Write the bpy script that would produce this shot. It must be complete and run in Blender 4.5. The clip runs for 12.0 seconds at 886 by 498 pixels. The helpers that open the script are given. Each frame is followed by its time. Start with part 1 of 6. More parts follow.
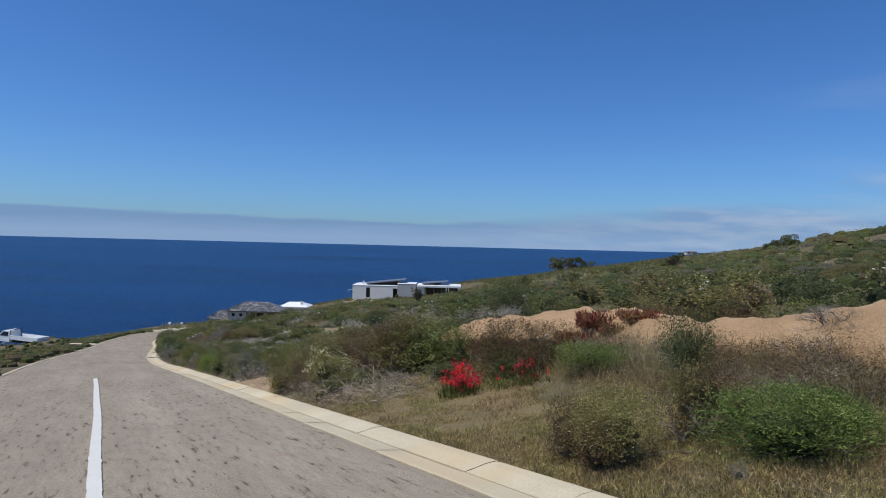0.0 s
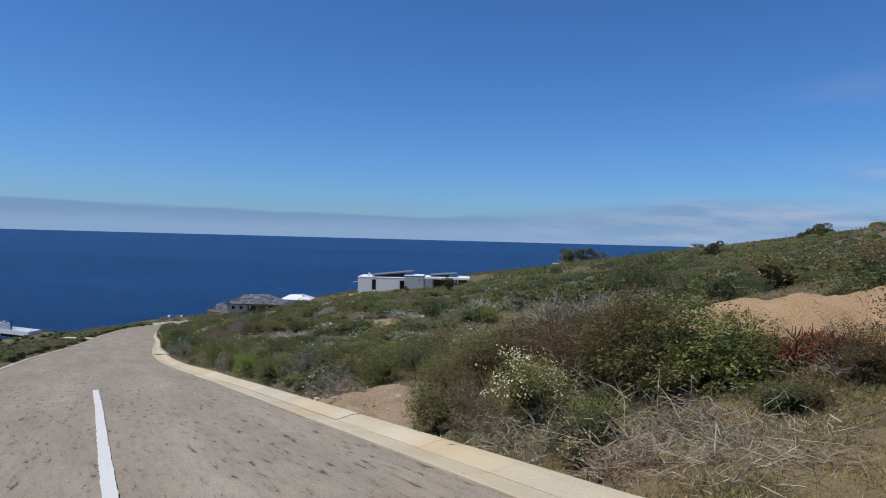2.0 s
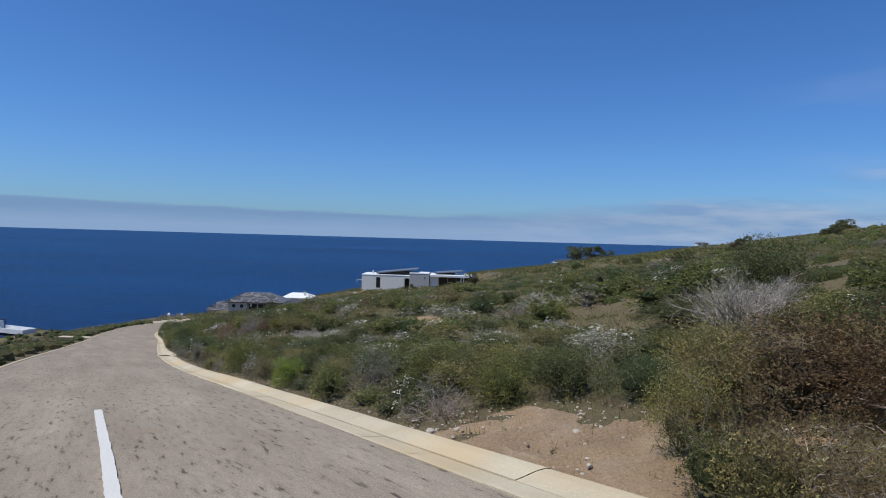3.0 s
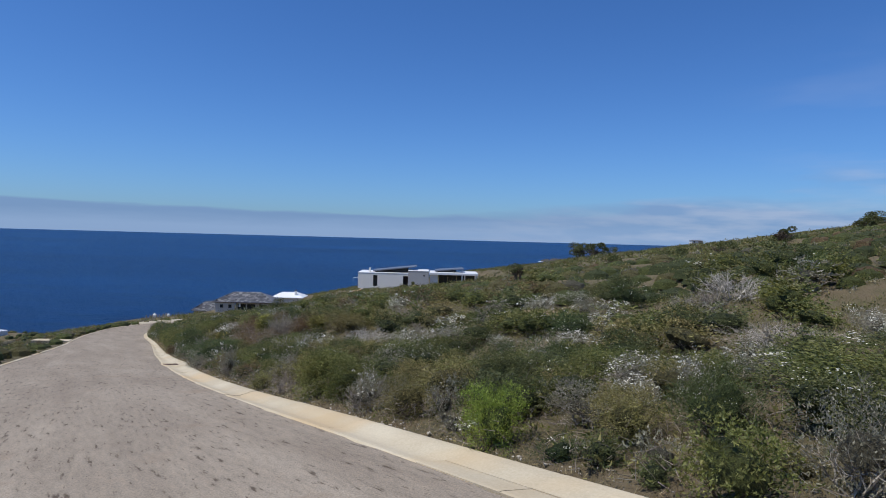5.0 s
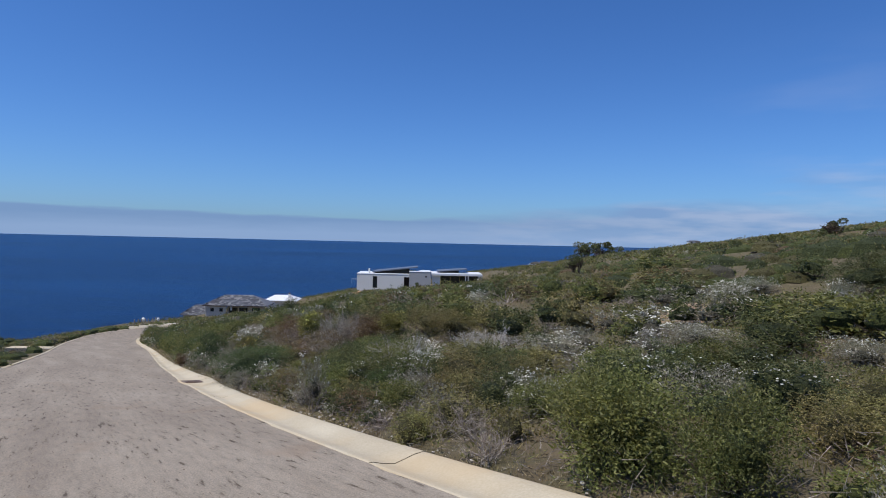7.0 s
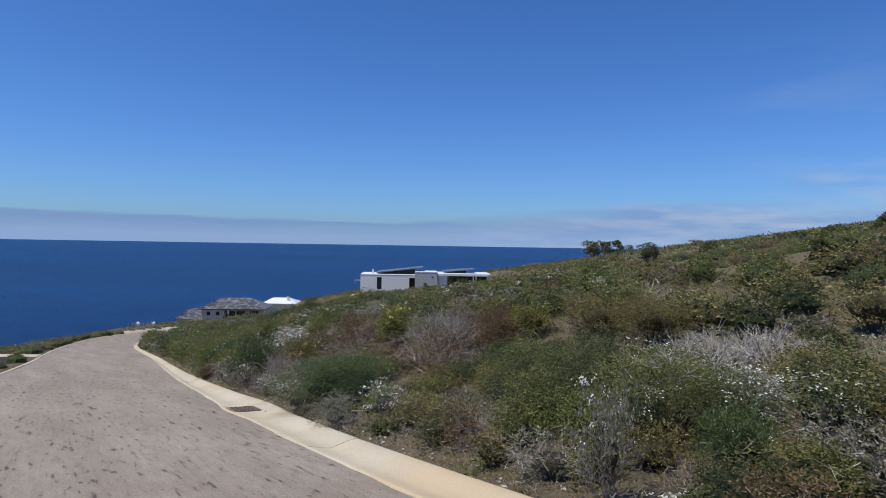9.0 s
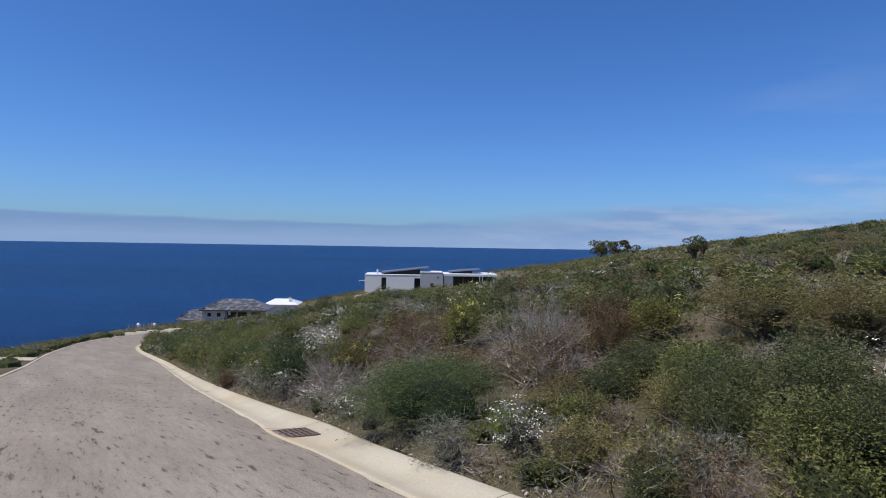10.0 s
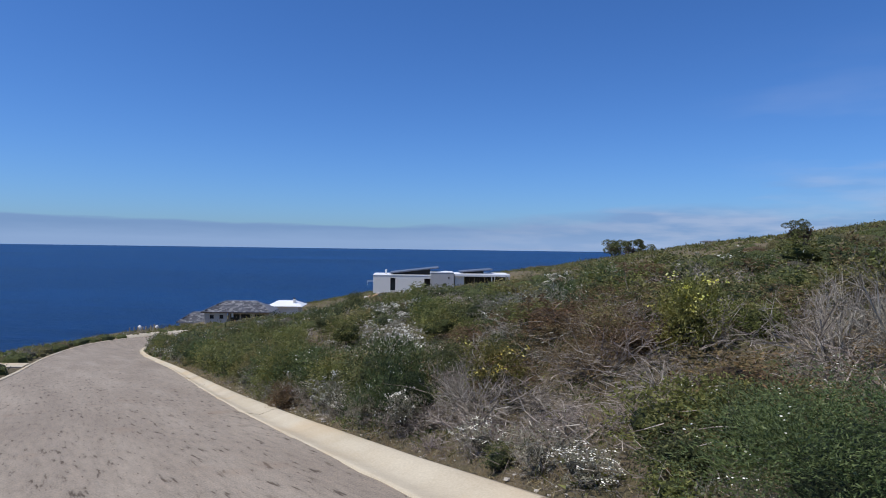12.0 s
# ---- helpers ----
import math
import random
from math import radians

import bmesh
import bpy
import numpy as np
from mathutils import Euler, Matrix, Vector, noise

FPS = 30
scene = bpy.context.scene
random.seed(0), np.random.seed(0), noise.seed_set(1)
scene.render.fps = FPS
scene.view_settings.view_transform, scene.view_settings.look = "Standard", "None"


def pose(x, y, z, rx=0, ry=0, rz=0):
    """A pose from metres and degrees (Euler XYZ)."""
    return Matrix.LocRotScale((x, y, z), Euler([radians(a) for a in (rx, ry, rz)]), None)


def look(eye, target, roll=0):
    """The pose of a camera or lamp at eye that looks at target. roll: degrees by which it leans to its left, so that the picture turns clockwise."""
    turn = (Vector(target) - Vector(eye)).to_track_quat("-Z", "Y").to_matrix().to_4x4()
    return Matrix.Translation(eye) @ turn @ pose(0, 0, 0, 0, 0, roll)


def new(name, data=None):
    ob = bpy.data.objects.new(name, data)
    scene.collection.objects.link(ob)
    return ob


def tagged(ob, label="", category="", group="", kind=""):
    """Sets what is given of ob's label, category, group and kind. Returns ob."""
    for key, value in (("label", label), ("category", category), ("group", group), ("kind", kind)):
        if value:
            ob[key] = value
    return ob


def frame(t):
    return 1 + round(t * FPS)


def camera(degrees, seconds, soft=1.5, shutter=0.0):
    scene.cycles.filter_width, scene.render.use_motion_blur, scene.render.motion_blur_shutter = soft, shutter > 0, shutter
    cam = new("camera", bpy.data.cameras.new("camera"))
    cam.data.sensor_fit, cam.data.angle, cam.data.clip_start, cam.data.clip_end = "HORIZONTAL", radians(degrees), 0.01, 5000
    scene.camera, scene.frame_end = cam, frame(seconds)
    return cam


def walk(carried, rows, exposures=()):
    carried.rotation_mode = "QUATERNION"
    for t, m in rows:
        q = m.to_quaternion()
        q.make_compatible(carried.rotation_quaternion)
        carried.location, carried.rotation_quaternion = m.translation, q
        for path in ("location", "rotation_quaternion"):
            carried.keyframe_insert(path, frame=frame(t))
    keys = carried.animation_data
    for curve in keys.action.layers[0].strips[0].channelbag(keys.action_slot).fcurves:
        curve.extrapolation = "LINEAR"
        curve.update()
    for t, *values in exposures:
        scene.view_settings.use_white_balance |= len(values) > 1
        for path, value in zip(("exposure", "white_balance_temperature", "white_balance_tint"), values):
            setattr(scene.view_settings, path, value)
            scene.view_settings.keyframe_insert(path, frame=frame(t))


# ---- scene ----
cam = camera(72.0, 12.0, 1.0)
PATH = [
    (0, (-0.012, 1.868, 0.026), (-0.058, 3.867, -0.002), 1.4),
    (0.5, (-0.771, 3.07, -0.193), (-0.813, 5.07, -0.227), 1.4),
    (1, (-1.62, 4.41, -0.426), (-1.654, 6.409, -0.465), 1.4),
    (1.5, (-2.545, 5.934, -0.703), (-2.575, 7.933, -0.746), 1.4),
    (2, (-3.565, 7.618, -0.99), (-3.597, 9.617, -1.038), 1.5),
    (2.5, (-4.628, 9.339, -1.293), (-4.659, 11.338, -1.344), 1.5),
    (3, (-5.724, 11.136, -1.618), (-5.749, 13.136, -1.669), 1.6),
    (3.5, (-6.8, 12.884, -1.931), (-6.816, 14.883, -1.984), 1.5),
    (5.5, (-10.86, 19.598, -3.16), (-10.817, 21.597, -3.206), 1.5),
    (6, (-11.787, 21.213, -3.451), (-11.732, 23.212, -3.494), 1.4),
    (6.5, (-12.682, 22.78, -3.716), (-12.619, 24.779, -3.757), 1.3),
    (7, (-13.546, 24.211, -3.969), (-13.476, 26.209, -4.006), 1.3),
    (7.5, (-14.354, 25.612, -4.23), (-14.277, 27.61, -4.265), 1.2),
    (9.5, (-17.373, 31.075, -5.13), (-17.276, 33.073, -5.155), 0.9),
    (10, (-18.092, 32.38, -5.349), (-17.994, 34.378, -5.372), 0.9),
    (10.5, (-18.785, 33.599, -5.541), (-18.685, 35.596, -5.563), 0.9),
    (11, (-19.422, 34.767, -5.755), (-19.32, 36.764, -5.773), 0.8),
    (11.5, (-19.99, 35.862, -5.949), (-19.889, 37.86, -5.966), 0.8),
    (12, (-20.488, 36.896, -6.116), (-20.387, 38.893, -6.131), 0.8),
]
walk(cam, [(t, look(eye, target, roll)) for t, eye, target, roll in PATH],
     [(0, 0.02, 6680, 4), (3.5, 0.02, 6660, 5), (6, 0.05, 6560, 8), (12, 0.08, 6510, 9)])

# ---- light ----
SUN_TO = Vector((-0.40, -0.17, 0.90)).normalized()
sun = new("sun", bpy.data.lights.new("sun", "SUN"))
sun.data.energy, sun.data.angle, sun.data.color = 3.7, radians(0.53), (1.0, 0.955, 0.88)
sun.rotation_euler = (-SUN_TO).to_track_quat("-Z", "Y").to_euler()
scene.view_settings.exposure = 0.0


def sky_world():
    world = bpy.data.worlds.new("sky")
    scene.world = world
    world.use_nodes = True
    n, l = world.node_tree.nodes, world.node_tree.links
    n.clear()
    out, back, sky = n.new("ShaderNodeOutputWorld"), n.new("ShaderNodeBackground"), n.new("ShaderNodeTexSky")
    sky.sky_type, sky.sun_disc = "NISHITA", False
    sky.sun_elevation = math.asin(SUN_TO.z)
    sky.sun_rotation = math.atan2(SUN_TO.x, SUN_TO.y)
    sky.altitude, sky.air_density, sky.dust_density, sky.ozone_density = 60, 1.0, 0.6, 3.0
    back.inputs["Strength"].default_value = 0.105
    co, sep = n.new("ShaderNodeTexCoord"), n.new("ShaderNodeSeparateXYZ")
    l.new(co.outputs["Generated"], sep.inputs[0])

    def calc(op, a, b=None, clamp=False):
        m = n.new("ShaderNodeMath")
        m.operation, m.use_clamp = op, clamp
        for k, v in enumerate((a, b)):
            if v is None:
                continue
            if isinstance(v, (int, float)):
                m.inputs[k].default_value = v
            else:
                l.new(v, m.inputs[k])
        return m.outputs[0]

    def cloud_noise(sx, sy, sz, scale, detail):
        mp, no = n.new("ShaderNodeMapping"), n.new("ShaderNodeTexNoise")
        mp.inputs["Scale"].default_value = (sx, sy, sz)
        l.new(co.outputs["Generated"], mp.inputs[0])
        l.new(mp.outputs[0], no.inputs["Vector"])
        no.inputs["Scale"].default_value, no.inputs["Detail"].default_value = scale, detail
        return no.outputs["Fac"]

    x, z = sep.outputs["X"], sep.outputs["Z"]
    fine, wide, puff = cloud_noise(1, 1, 9, 9, 6), cloud_noise(1, 1, 5, 3.2, 4), cloud_noise(1, 1, 6, 11, 6)
    # A long bank of sea fog lies on the horizon; its top is sharp to one side and frays to the other.
    top = calc("ADD", calc("MULTIPLY", x, -0.012), calc("ADD", 0.0225, calc("MULTIPLY", fine, 0.012)))
    ragged = calc("MULTIPLY", calc("ADD", x, 0.02, True), 0.25)
    top = calc("ADD", top, calc("MULTIPLY", ragged, calc("SUBTRACT", calc("MULTIPLY", wide, 1.5), 0.28)))
    soft = calc("ADD", 0.004, calc("MULTIPLY", ragged, 0.36))
    bank = calc("DIVIDE", calc("SUBTRACT", top, z), soft, True)
    low = calc("DIVIDE", calc("SUBTRACT", calc("ADD", 0.016, calc("MULTIPLY", fine, 0.016)), z), 0.02, True)
    wisps = calc("MULTIPLY", calc("MULTIPLY", calc("SUBTRACT", wide, 0.56), 4.0, True), calc("SUBTRACT", 0.16, calc("ABSOLUTE", calc("SUBTRACT", z, 0.14))), True)
    wisps = calc("MULTIPLY", wisps, calc("MULTIPLY", calc("SUBTRACT", x, 0.40, True), 9.0, True))

    def blend(fac, a, b):
        m = n.new("ShaderNodeMix")
        m.data_type = "RGBA"
        for sock, v in ((m.inputs[0], fac), (m.inputs[6], a), (m.inputs[7], b)):
            if isinstance(v, tuple):
                sock.default_value = (*v, 1)
            elif isinstance(v, (int, float)):
                sock.default_value = v
            else:
                l.new(v, sock)
        return m.outputs[2]

    haze = blend(low, (1.7, 2.75, 5.0), (2.45, 3.6, 6.0))
    haze = blend(calc("MULTIPLY", calc("ADD", x, 0.05, True), 0.9, True), haze, blend(calc("MULTIPLY", calc("SUBTRACT", puff, 0.40), 4.5, True), (2.2, 3.5, 6.1), (4.9, 5.5, 7.2)))
    grade = calc("POWER", calc("SUBTRACT", 1.0, calc("DIVIDE", z, 0.42, True), True), 1.7)
    tint = n.new("ShaderNodeMix")
    tint.data_type, tint.blend_type = "RGBA", "MULTIPLY"
    tint.inputs[0].default_value = 1.0
    l.new(sky.outputs[0], tint.inputs[6])
    l.new(blend(grade, (0.348, 0.635, 1.09), (0.448, 0.712, 1.20)), tint.inputs[7])
    whole = blend(calc("MULTIPLY", wisps, 1.0, True), tint.outputs[2], (5.2, 5.4, 6.6))
    whole = blend(calc("MULTIPLY", bank, 0.85), whole, haze)
    l.new(whole, back.inputs[0])
    l.new(back.outputs[0], out.inputs[0])


sky_world()


# ---- materials ----
def shader(name, rough=0.8, metal=0.0):
    m = bpy.data.materials.new(name)
    m.use_nodes = True
    b = m.node_tree.nodes["Principled BSDF"]
    b.inputs["Roughness"].default_value, b.inputs["Metallic"].default_value = rough, metal
    b.inputs["Specular IOR Level"].default_value = 0.3
    return m, m.node_tree.nodes, m.node_tree.links, b


def noise_tex(n, l, scale, detail=4.0, stretch=None, obj=False, rough=0.55):
    t = n.new("ShaderNodeTexNoise")
    t.inputs["Scale"].default_value, t.inputs["Detail"].default_value, t.inputs["Roughness"].default_value = scale, detail, rough
    if obj:
        c = n.new("ShaderNodeTexCoord").outputs["Object"]
    else:
        c = n.new("ShaderNodeNewGeometry").outputs["Position"]
    if stretch:
        mp = n.new("ShaderNodeMapping")
        mp.vector_type = "TEXTURE"
        mp.inputs["Rotation"].default_value, mp.inputs["Scale"].default_value = stretch
        l.new(c, mp.inputs[0])
        c = mp.outputs[0]
    l.new(c, t.inputs["Vector"])
    return t.outputs["Fac"]


def ramp(n, l, fac, stops):
    r = n.new("ShaderNodeValToRGB")
    while len(r.color_ramp.elements) < len(stops):
        r.color_ramp.elements.new(0.5)
    for e, (p, c) in zip(r.color_ramp.elements, stops):
        e.position, e.color = p, (*c, 1)
    l.new(fac, r.inputs[0])
    return r.outputs[0]


def mix(n, l, fac, a, b, kind="MIX"):
    m = n.new("ShaderNodeMix")
    m.data_type, m.blend_type = "RGBA", kind
    for sock, v in ((m.inputs[0], fac), (m.inputs[6], a), (m.inputs[7], b)):
        if isinstance(v, tuple):
            sock.default_value = (*v, 1)
        elif isinstance(v, (int, float)):
            sock.default_value = v
        else:
            l.new(v, sock)
    return m.outputs[2]


def relief(n, l, b, height, strength, distance):
    k = n.new("ShaderNodeBump")
    k.inputs["Strength"].default_value, k.inputs["Distance"].default_value = strength, distance
    l.new(height, k.inputs["Height"])
    l.new(k.outputs[0], b.inputs["Normal"])


def plain(name, a, b_, scale=6.0, rough=0.8, metal=0.0, bump=0.0, obj=False):
    """A paint, wood, stone or metal with uneven tone at two scales."""
    m, n, l, b = shader(name, rough, metal)
    big, small = noise_tex(n, l, scale * 0.2, 3, obj=obj), noise_tex(n, l, scale * 4, 5, obj=obj)
    c = mix(n, l, big, a, b_)
    c = mix(n, l, 0.25, c, ramp(n, l, small, [(0.3, tuple(v * 0.7 for v in a)), (0.7, tuple(min(1, v * 1.2) for v in b_))]))
    l.new(c, b.inputs["Base Color"])
    if bump:
        relief(n, l, b, small, bump, 0.02)
    return m


def leafy(name, a, b_, c_, through_light=0.36, rough=0.55):
    """Leaves: each its own tone, each bush a little different."""
    m, n, l, b = shader(name, rough)
    geo, info = n.new("ShaderNodeNewGeometry"), n.new("ShaderNodeObjectInfo")
    col = ramp(n, l, geo.outputs["Random Per Island"], [(0.0, a), (0.55, b_), (0.92, c_)])
    patch = noise_tex(n, l, 0.9, 3)
    hsv = n.new("ShaderNodeHueSaturation")
    spread = n.new("ShaderNodeMapRange")
    spread.inputs["To Min"].default_value, spread.inputs["To Max"].default_value = 0.88, 1.28
    l.new(info.outputs["Random"], spread.inputs[0])
    hue = n.new("ShaderNodeMapRange")
    hue.inputs["From Min"].default_value, hue.inputs["From Max"].default_value = 0.3, 0.7
    hue.inputs["To Min"].default_value, hue.inputs["To Max"].default_value = 0.475, 0.52
    l.new(patch, hue.inputs[0])
    l.new(hue.outputs[0], hsv.inputs["Hue"])
    tuft = n.new("ShaderNodeMapRange")
    tuft.inputs["From Min"].default_value, tuft.inputs["From Max"].default_value = 0.3, 0.7
    tuft.inputs["To Min"].default_value, tuft.inputs["To Max"].default_value = 0.72, 1.3
    l.new(noise_tex(n, l, 5.5, 2), tuft.inputs[0])
    tone = n.new("ShaderNodeMath")
    tone.operation = "MULTIPLY"
    l.new(spread.outputs[0], tone.inputs[0])
    l.new(tuft.outputs[0], tone.inputs[1])
    l.new(tone.outputs[0], hsv.inputs["Value"])
    l.new(col, hsv.inputs["Color"])
    l.new(hsv.outputs[0], b.inputs["Base Color"])
    t, ms, out = n.new("ShaderNodeBsdfTranslucent"), n.new("ShaderNodeMixShader"), n["Material Output"]
    l.new(hsv.outputs[0], t.inputs[0])
    ms.inputs[0].default_value = through_light
    l.new(b.outputs[0], ms.inputs[1])
    l.new(t.outputs[0], ms.inputs[2])
    l.new(ms.outputs[0], out.inputs[0])
    return m


def asphalt():
    m, n, l, b = shader("worn_asphalt", 0.85)
    turn = ((0, 0, radians(30.5)), (1, 14, 1))
    wide, mid = noise_tex(n, l, 1.4, 4, turn), noise_tex(n, l, 15.0, 2, turn)
    grit = noise_tex(n, l, 60, 3)
    c = ramp(n, l, wide, [(0.3, (0.255, 0.208, 0.160)), (0.52, (0.304, 0.252, 0.195)), (0.72, (0.352, 0.295, 0.231))])
    pits = ramp(n, l, mid, [(0.29, (0.36, 0.32, 0.29)), (0.37, (0.90, 0.90, 0.89)), (0.5, (1.0, 1.0, 1.0)), (0.75, (1.12, 1.1, 1.08))])
    spots = noise_tex(n, l, 30.0, 2, ((0, 0, radians(30.5)), (1, 11, 1)))
    pits = mix(n, l, 1.0, pits, ramp(n, l, spots, [(0.26, (0.44, 0.40, 0.37)), (0.34, (1.0, 1.0, 1.0))]), "MULTIPLY")
    c = mix(n, l, 1.0, c, pits, "MULTIPLY")
    c = mix(n, l, 1.0, c, ramp(n, l, grit, [(0.25, (0.62, 0.61, 0.6)), (0.5, (1.0, 1.0, 1.0)), (0.75, (1.3, 1.28, 1.25))]), "MULTIPLY")
    rust = ramp(n, l, noise_tex(n, l, 0.9, 4), [(0.62, (0, 0, 0)), (0.72, (1, 1, 1))])
    c = mix(n, l, mix(n, l, 0.45, (0, 0, 0), rust), c, (0.27, 0.195, 0.135))
    l.new(c, b.inputs["Base Color"])
    relief(n, l, b, grit, 0.6, 0.012)
    return m


def concrete():
    m, n, l, b = shader("kerb_concrete", 0.85)
    info = n.new("ShaderNodeObjectInfo")
    c = ramp(n, l, noise_tex(n, l, 1.1, 5), [(0.3, (0.47, 0.385, 0.26)), (0.5, (0.545, 0.46, 0.32)), (0.7, (0.61, 0.53, 0.385))])
    c = mix(n, l, 0.35, c, ramp(n, l, noise_tex(n, l, 40, 4), [(0.3, (0.37, 0.32, 0.24)), (0.7, (0.64, 0.57, 0.45))]))
    c = mix(n, l, mix(n, l, 0.62, (0, 0, 0), ramp(n, l, noise_tex(n, l, 0.45, 3), [(0.48, (0, 0, 0)), (0.66, (1, 1, 1))])), c, (0.55, 0.40, 0.225))
    each = n.new("ShaderNodeMapRange")
    each.inputs["To Min"].default_value, each.inputs["To Max"].default_value = 0.96, 1.03
    l.new(info.outputs["Random"], each.inputs[0])
    grey = n.new("ShaderNodeCombineColor")
    for k in range(3):
        l.new(each.outputs[0], grey.inputs[k])
    c = mix(n, l, 1.0, c, grey.outputs[0], "MULTIPLY")
    l.new(c, b.inputs["Base Color"])
    relief(n, l, b, noise_tex(n, l, 55, 4), 0.3, 0.008)
    return m


def soil(name, a, b_, c_, cover=False):
    m, n, l, b = shader(name, 0.95)
    c = ramp(n, l, noise_tex(n, l, 1.2, 6), [(0.3, a), (0.5, b_), (0.7, c_)])
    if cover:
        mat = ramp(n, l, noise_tex(n, l, 0.8, 6, rough=0.7), [(0.44, (0, 0, 0)), (0.56, (0.8, 0.8, 0.8))])
        c = mix(n, l, mat, c, ramp(n, l, noise_tex(n, l, 9, 5, rough=0.7), [(0.35, (0.05, 0.055, 0.02)), (0.65, (0.12, 0.115, 0.045))]))
    c = mix(n, l, 0.5, c, ramp(n, l, noise_tex(n, l, 38, 7, rough=0.75), [(0.3, tuple(v * 0.45 for v in a)), (0.7, tuple(min(1, v * 1.35) for v in c_))]))
    l.new(c, b.inputs["Base Color"])
    relief(n, l, b, noise_tex(n, l, 18, 6, rough=0.7), 0.9, 0.06)
    return m


def sea_water():
    m, n, l, b = shader("deep_sea", 0.35)
    c = ramp(n, l, noise_tex(n, l, 0.004, 5, ((0, 0, radians(-3)), (4, 1, 1))), [(0.32, (0.0008, 0.0180, 0.074)), (0.68, (0.0022, 0.0345, 0.124))])
    caps = ramp(n, l, noise_tex(n, l, 0.045, 6, ((0, 0, radians(-3)), (3, 1, 1)), rough=0.7), [(0.74, (0, 0, 0)), (0.80, (1, 1, 1))])
    chop = ramp(n, l, noise_tex(n, l, 0.03, 6, ((0, 0, radians(-3)), (4, 1, 1)), rough=0.75), [(0.35, (0.78, 0.78, 0.8)), (0.65, (1.25, 1.22, 1.2))])
    c = mix(n, l, 1.0, c, chop, "MULTIPLY")
    ripple = ramp(n, l, noise_tex(n, l, 0.11, 5, ((0, 0, radians(-3)), (5, 1, 1)), rough=0.7), [(0.36, (0.70, 0.72, 0.76)), (0.64, (1.34, 1.30, 1.24))])
    c = mix(n, l, 1.0, c, ripple, "MULTIPLY")
    l.new(mix(n, l, mix(n, l, 0.12, (0, 0, 0), caps), c, (0.6, 0.65, 0.7)), b.inputs["Base Color"])
    b.inputs["Specular IOR Level"].default_value = 0.09
    relief(n, l, b, noise_tex(n, l, 0.25, 6, rough=0.7), 1.0, 1.2)
    return m


def glass_dark():
    m, n, l, b = shader("dark_window_glass", 0.05)
    b.inputs["Base Color"].default_value = (0.02, 0.025, 0.03, 1)
    b.inputs["Specular IOR Level"].default_value = 0.5
    return m


ASPHALT, CONCRETE, SEA_WATER, GLASS = asphalt(), concrete(), sea_water(), glass_dark()
VERGE_SOIL = soil("verge_earth", (0.165, 0.122, 0.060), (0.228, 0.168, 0.083), (0.305, 0.228, 0.122))
SOIL = soil("hill_soil", (0.105, 0.078, 0.046), (0.148, 0.113, 0.068), (0.205, 0.162, 0.102), True)
ORANGE_SOIL = soil("orange_soil", (0.33, 0.195, 0.10), (0.45, 0.275, 0.145), (0.55, 0.375, 0.225))
RED_SOIL = soil("red_brown_soil", (0.23, 0.145, 0.085), (0.34, 0.22, 0.122), (0.45, 0.34, 0.235))
PALE_SOIL = soil("pale_sand", (0.42, 0.35, 0.25), (0.50, 0.43, 0.32), (0.58, 0.51, 0.40))
LINE_PAINT = plain("road_paint", (0.62, 0.595, 0.56), (0.72, 0.69, 0.65), 14, 0.7, bump=0.2)
WHITE_WALL = plain("white_plaster", (0.78, 0.745, 0.68), (0.84, 0.805, 0.74), 1.5, 0.85)
GREY_WALL = plain("grey_plaster", (0.42, 0.41, 0.40), (0.47, 0.46, 0.45), 2, 0.85)
BEIGE_WALL = plain("beige_plaster", (0.50, 0.44, 0.37), (0.58, 0.52, 0.44), 2, 0.85)
DARK_ROOF = plain("dark_metal_roof", (0.12, 0.135, 0.17), (0.17, 0.185, 0.225), 2, 0.45)
SLATE = plain("grey_slate", (0.11, 0.115, 0.135), (0.19, 0.195, 0.22), 6, 0.7, bump=0.4)
SLATE_TILE = leafy("slate_pieces", (0.055, 0.058, 0.072), (0.105, 0.108, 0.128), (0.24, 0.24, 0.25), 0.0, 0.7)
WHITE_ROOF = plain("white_roof_sheet", (0.74, 0.75, 0.76), (0.82, 0.82, 0.83), 2, 0.5)
DARK_TRIM = plain("dark_timber", (0.04, 0.03, 0.025), (0.07, 0.05, 0.04), 4, 0.7)
POST_WOOD = plain("weathered_wood", (0.34, 0.26, 0.17), (0.45, 0.36, 0.25), 10, 0.85)
IRON = plain("rusty_iron", (0.15, 0.10, 0.08), (0.24, 0.17, 0.14), 20, 0.75, 0.2, 0.4)
# Near-black that puts the shade inside the drain into the colour.
PIT_SHADE = plain("drain_shade", (0.012, 0.011, 0.010), (0.02, 0.018, 0.016), 8, 0.9)
PALE_ROCK = plain("pale_rock", (0.38, 0.33, 0.27), (0.55, 0.50, 0.43), 8, 0.9, bump=0.5)
DARK_ROCK = plain("sea_rock", (0.05, 0.045, 0.04), (0.10, 0.09, 0.08), 0.3, 0.9)
FOAM = plain("sea_foam", (0.7, 0.74, 0.78), (0.85, 0.87, 0.9), 0.3, 0.8)
CAR_WHITE = plain("white_car_paint", (0.74, 0.75, 0.77), (0.78, 0.79, 0.80), 1, 0.3)
TYRE = plain("tyre_rubber", (0.02, 0.02, 0.02), (0.03, 0.03, 0.03), 8, 0.9)

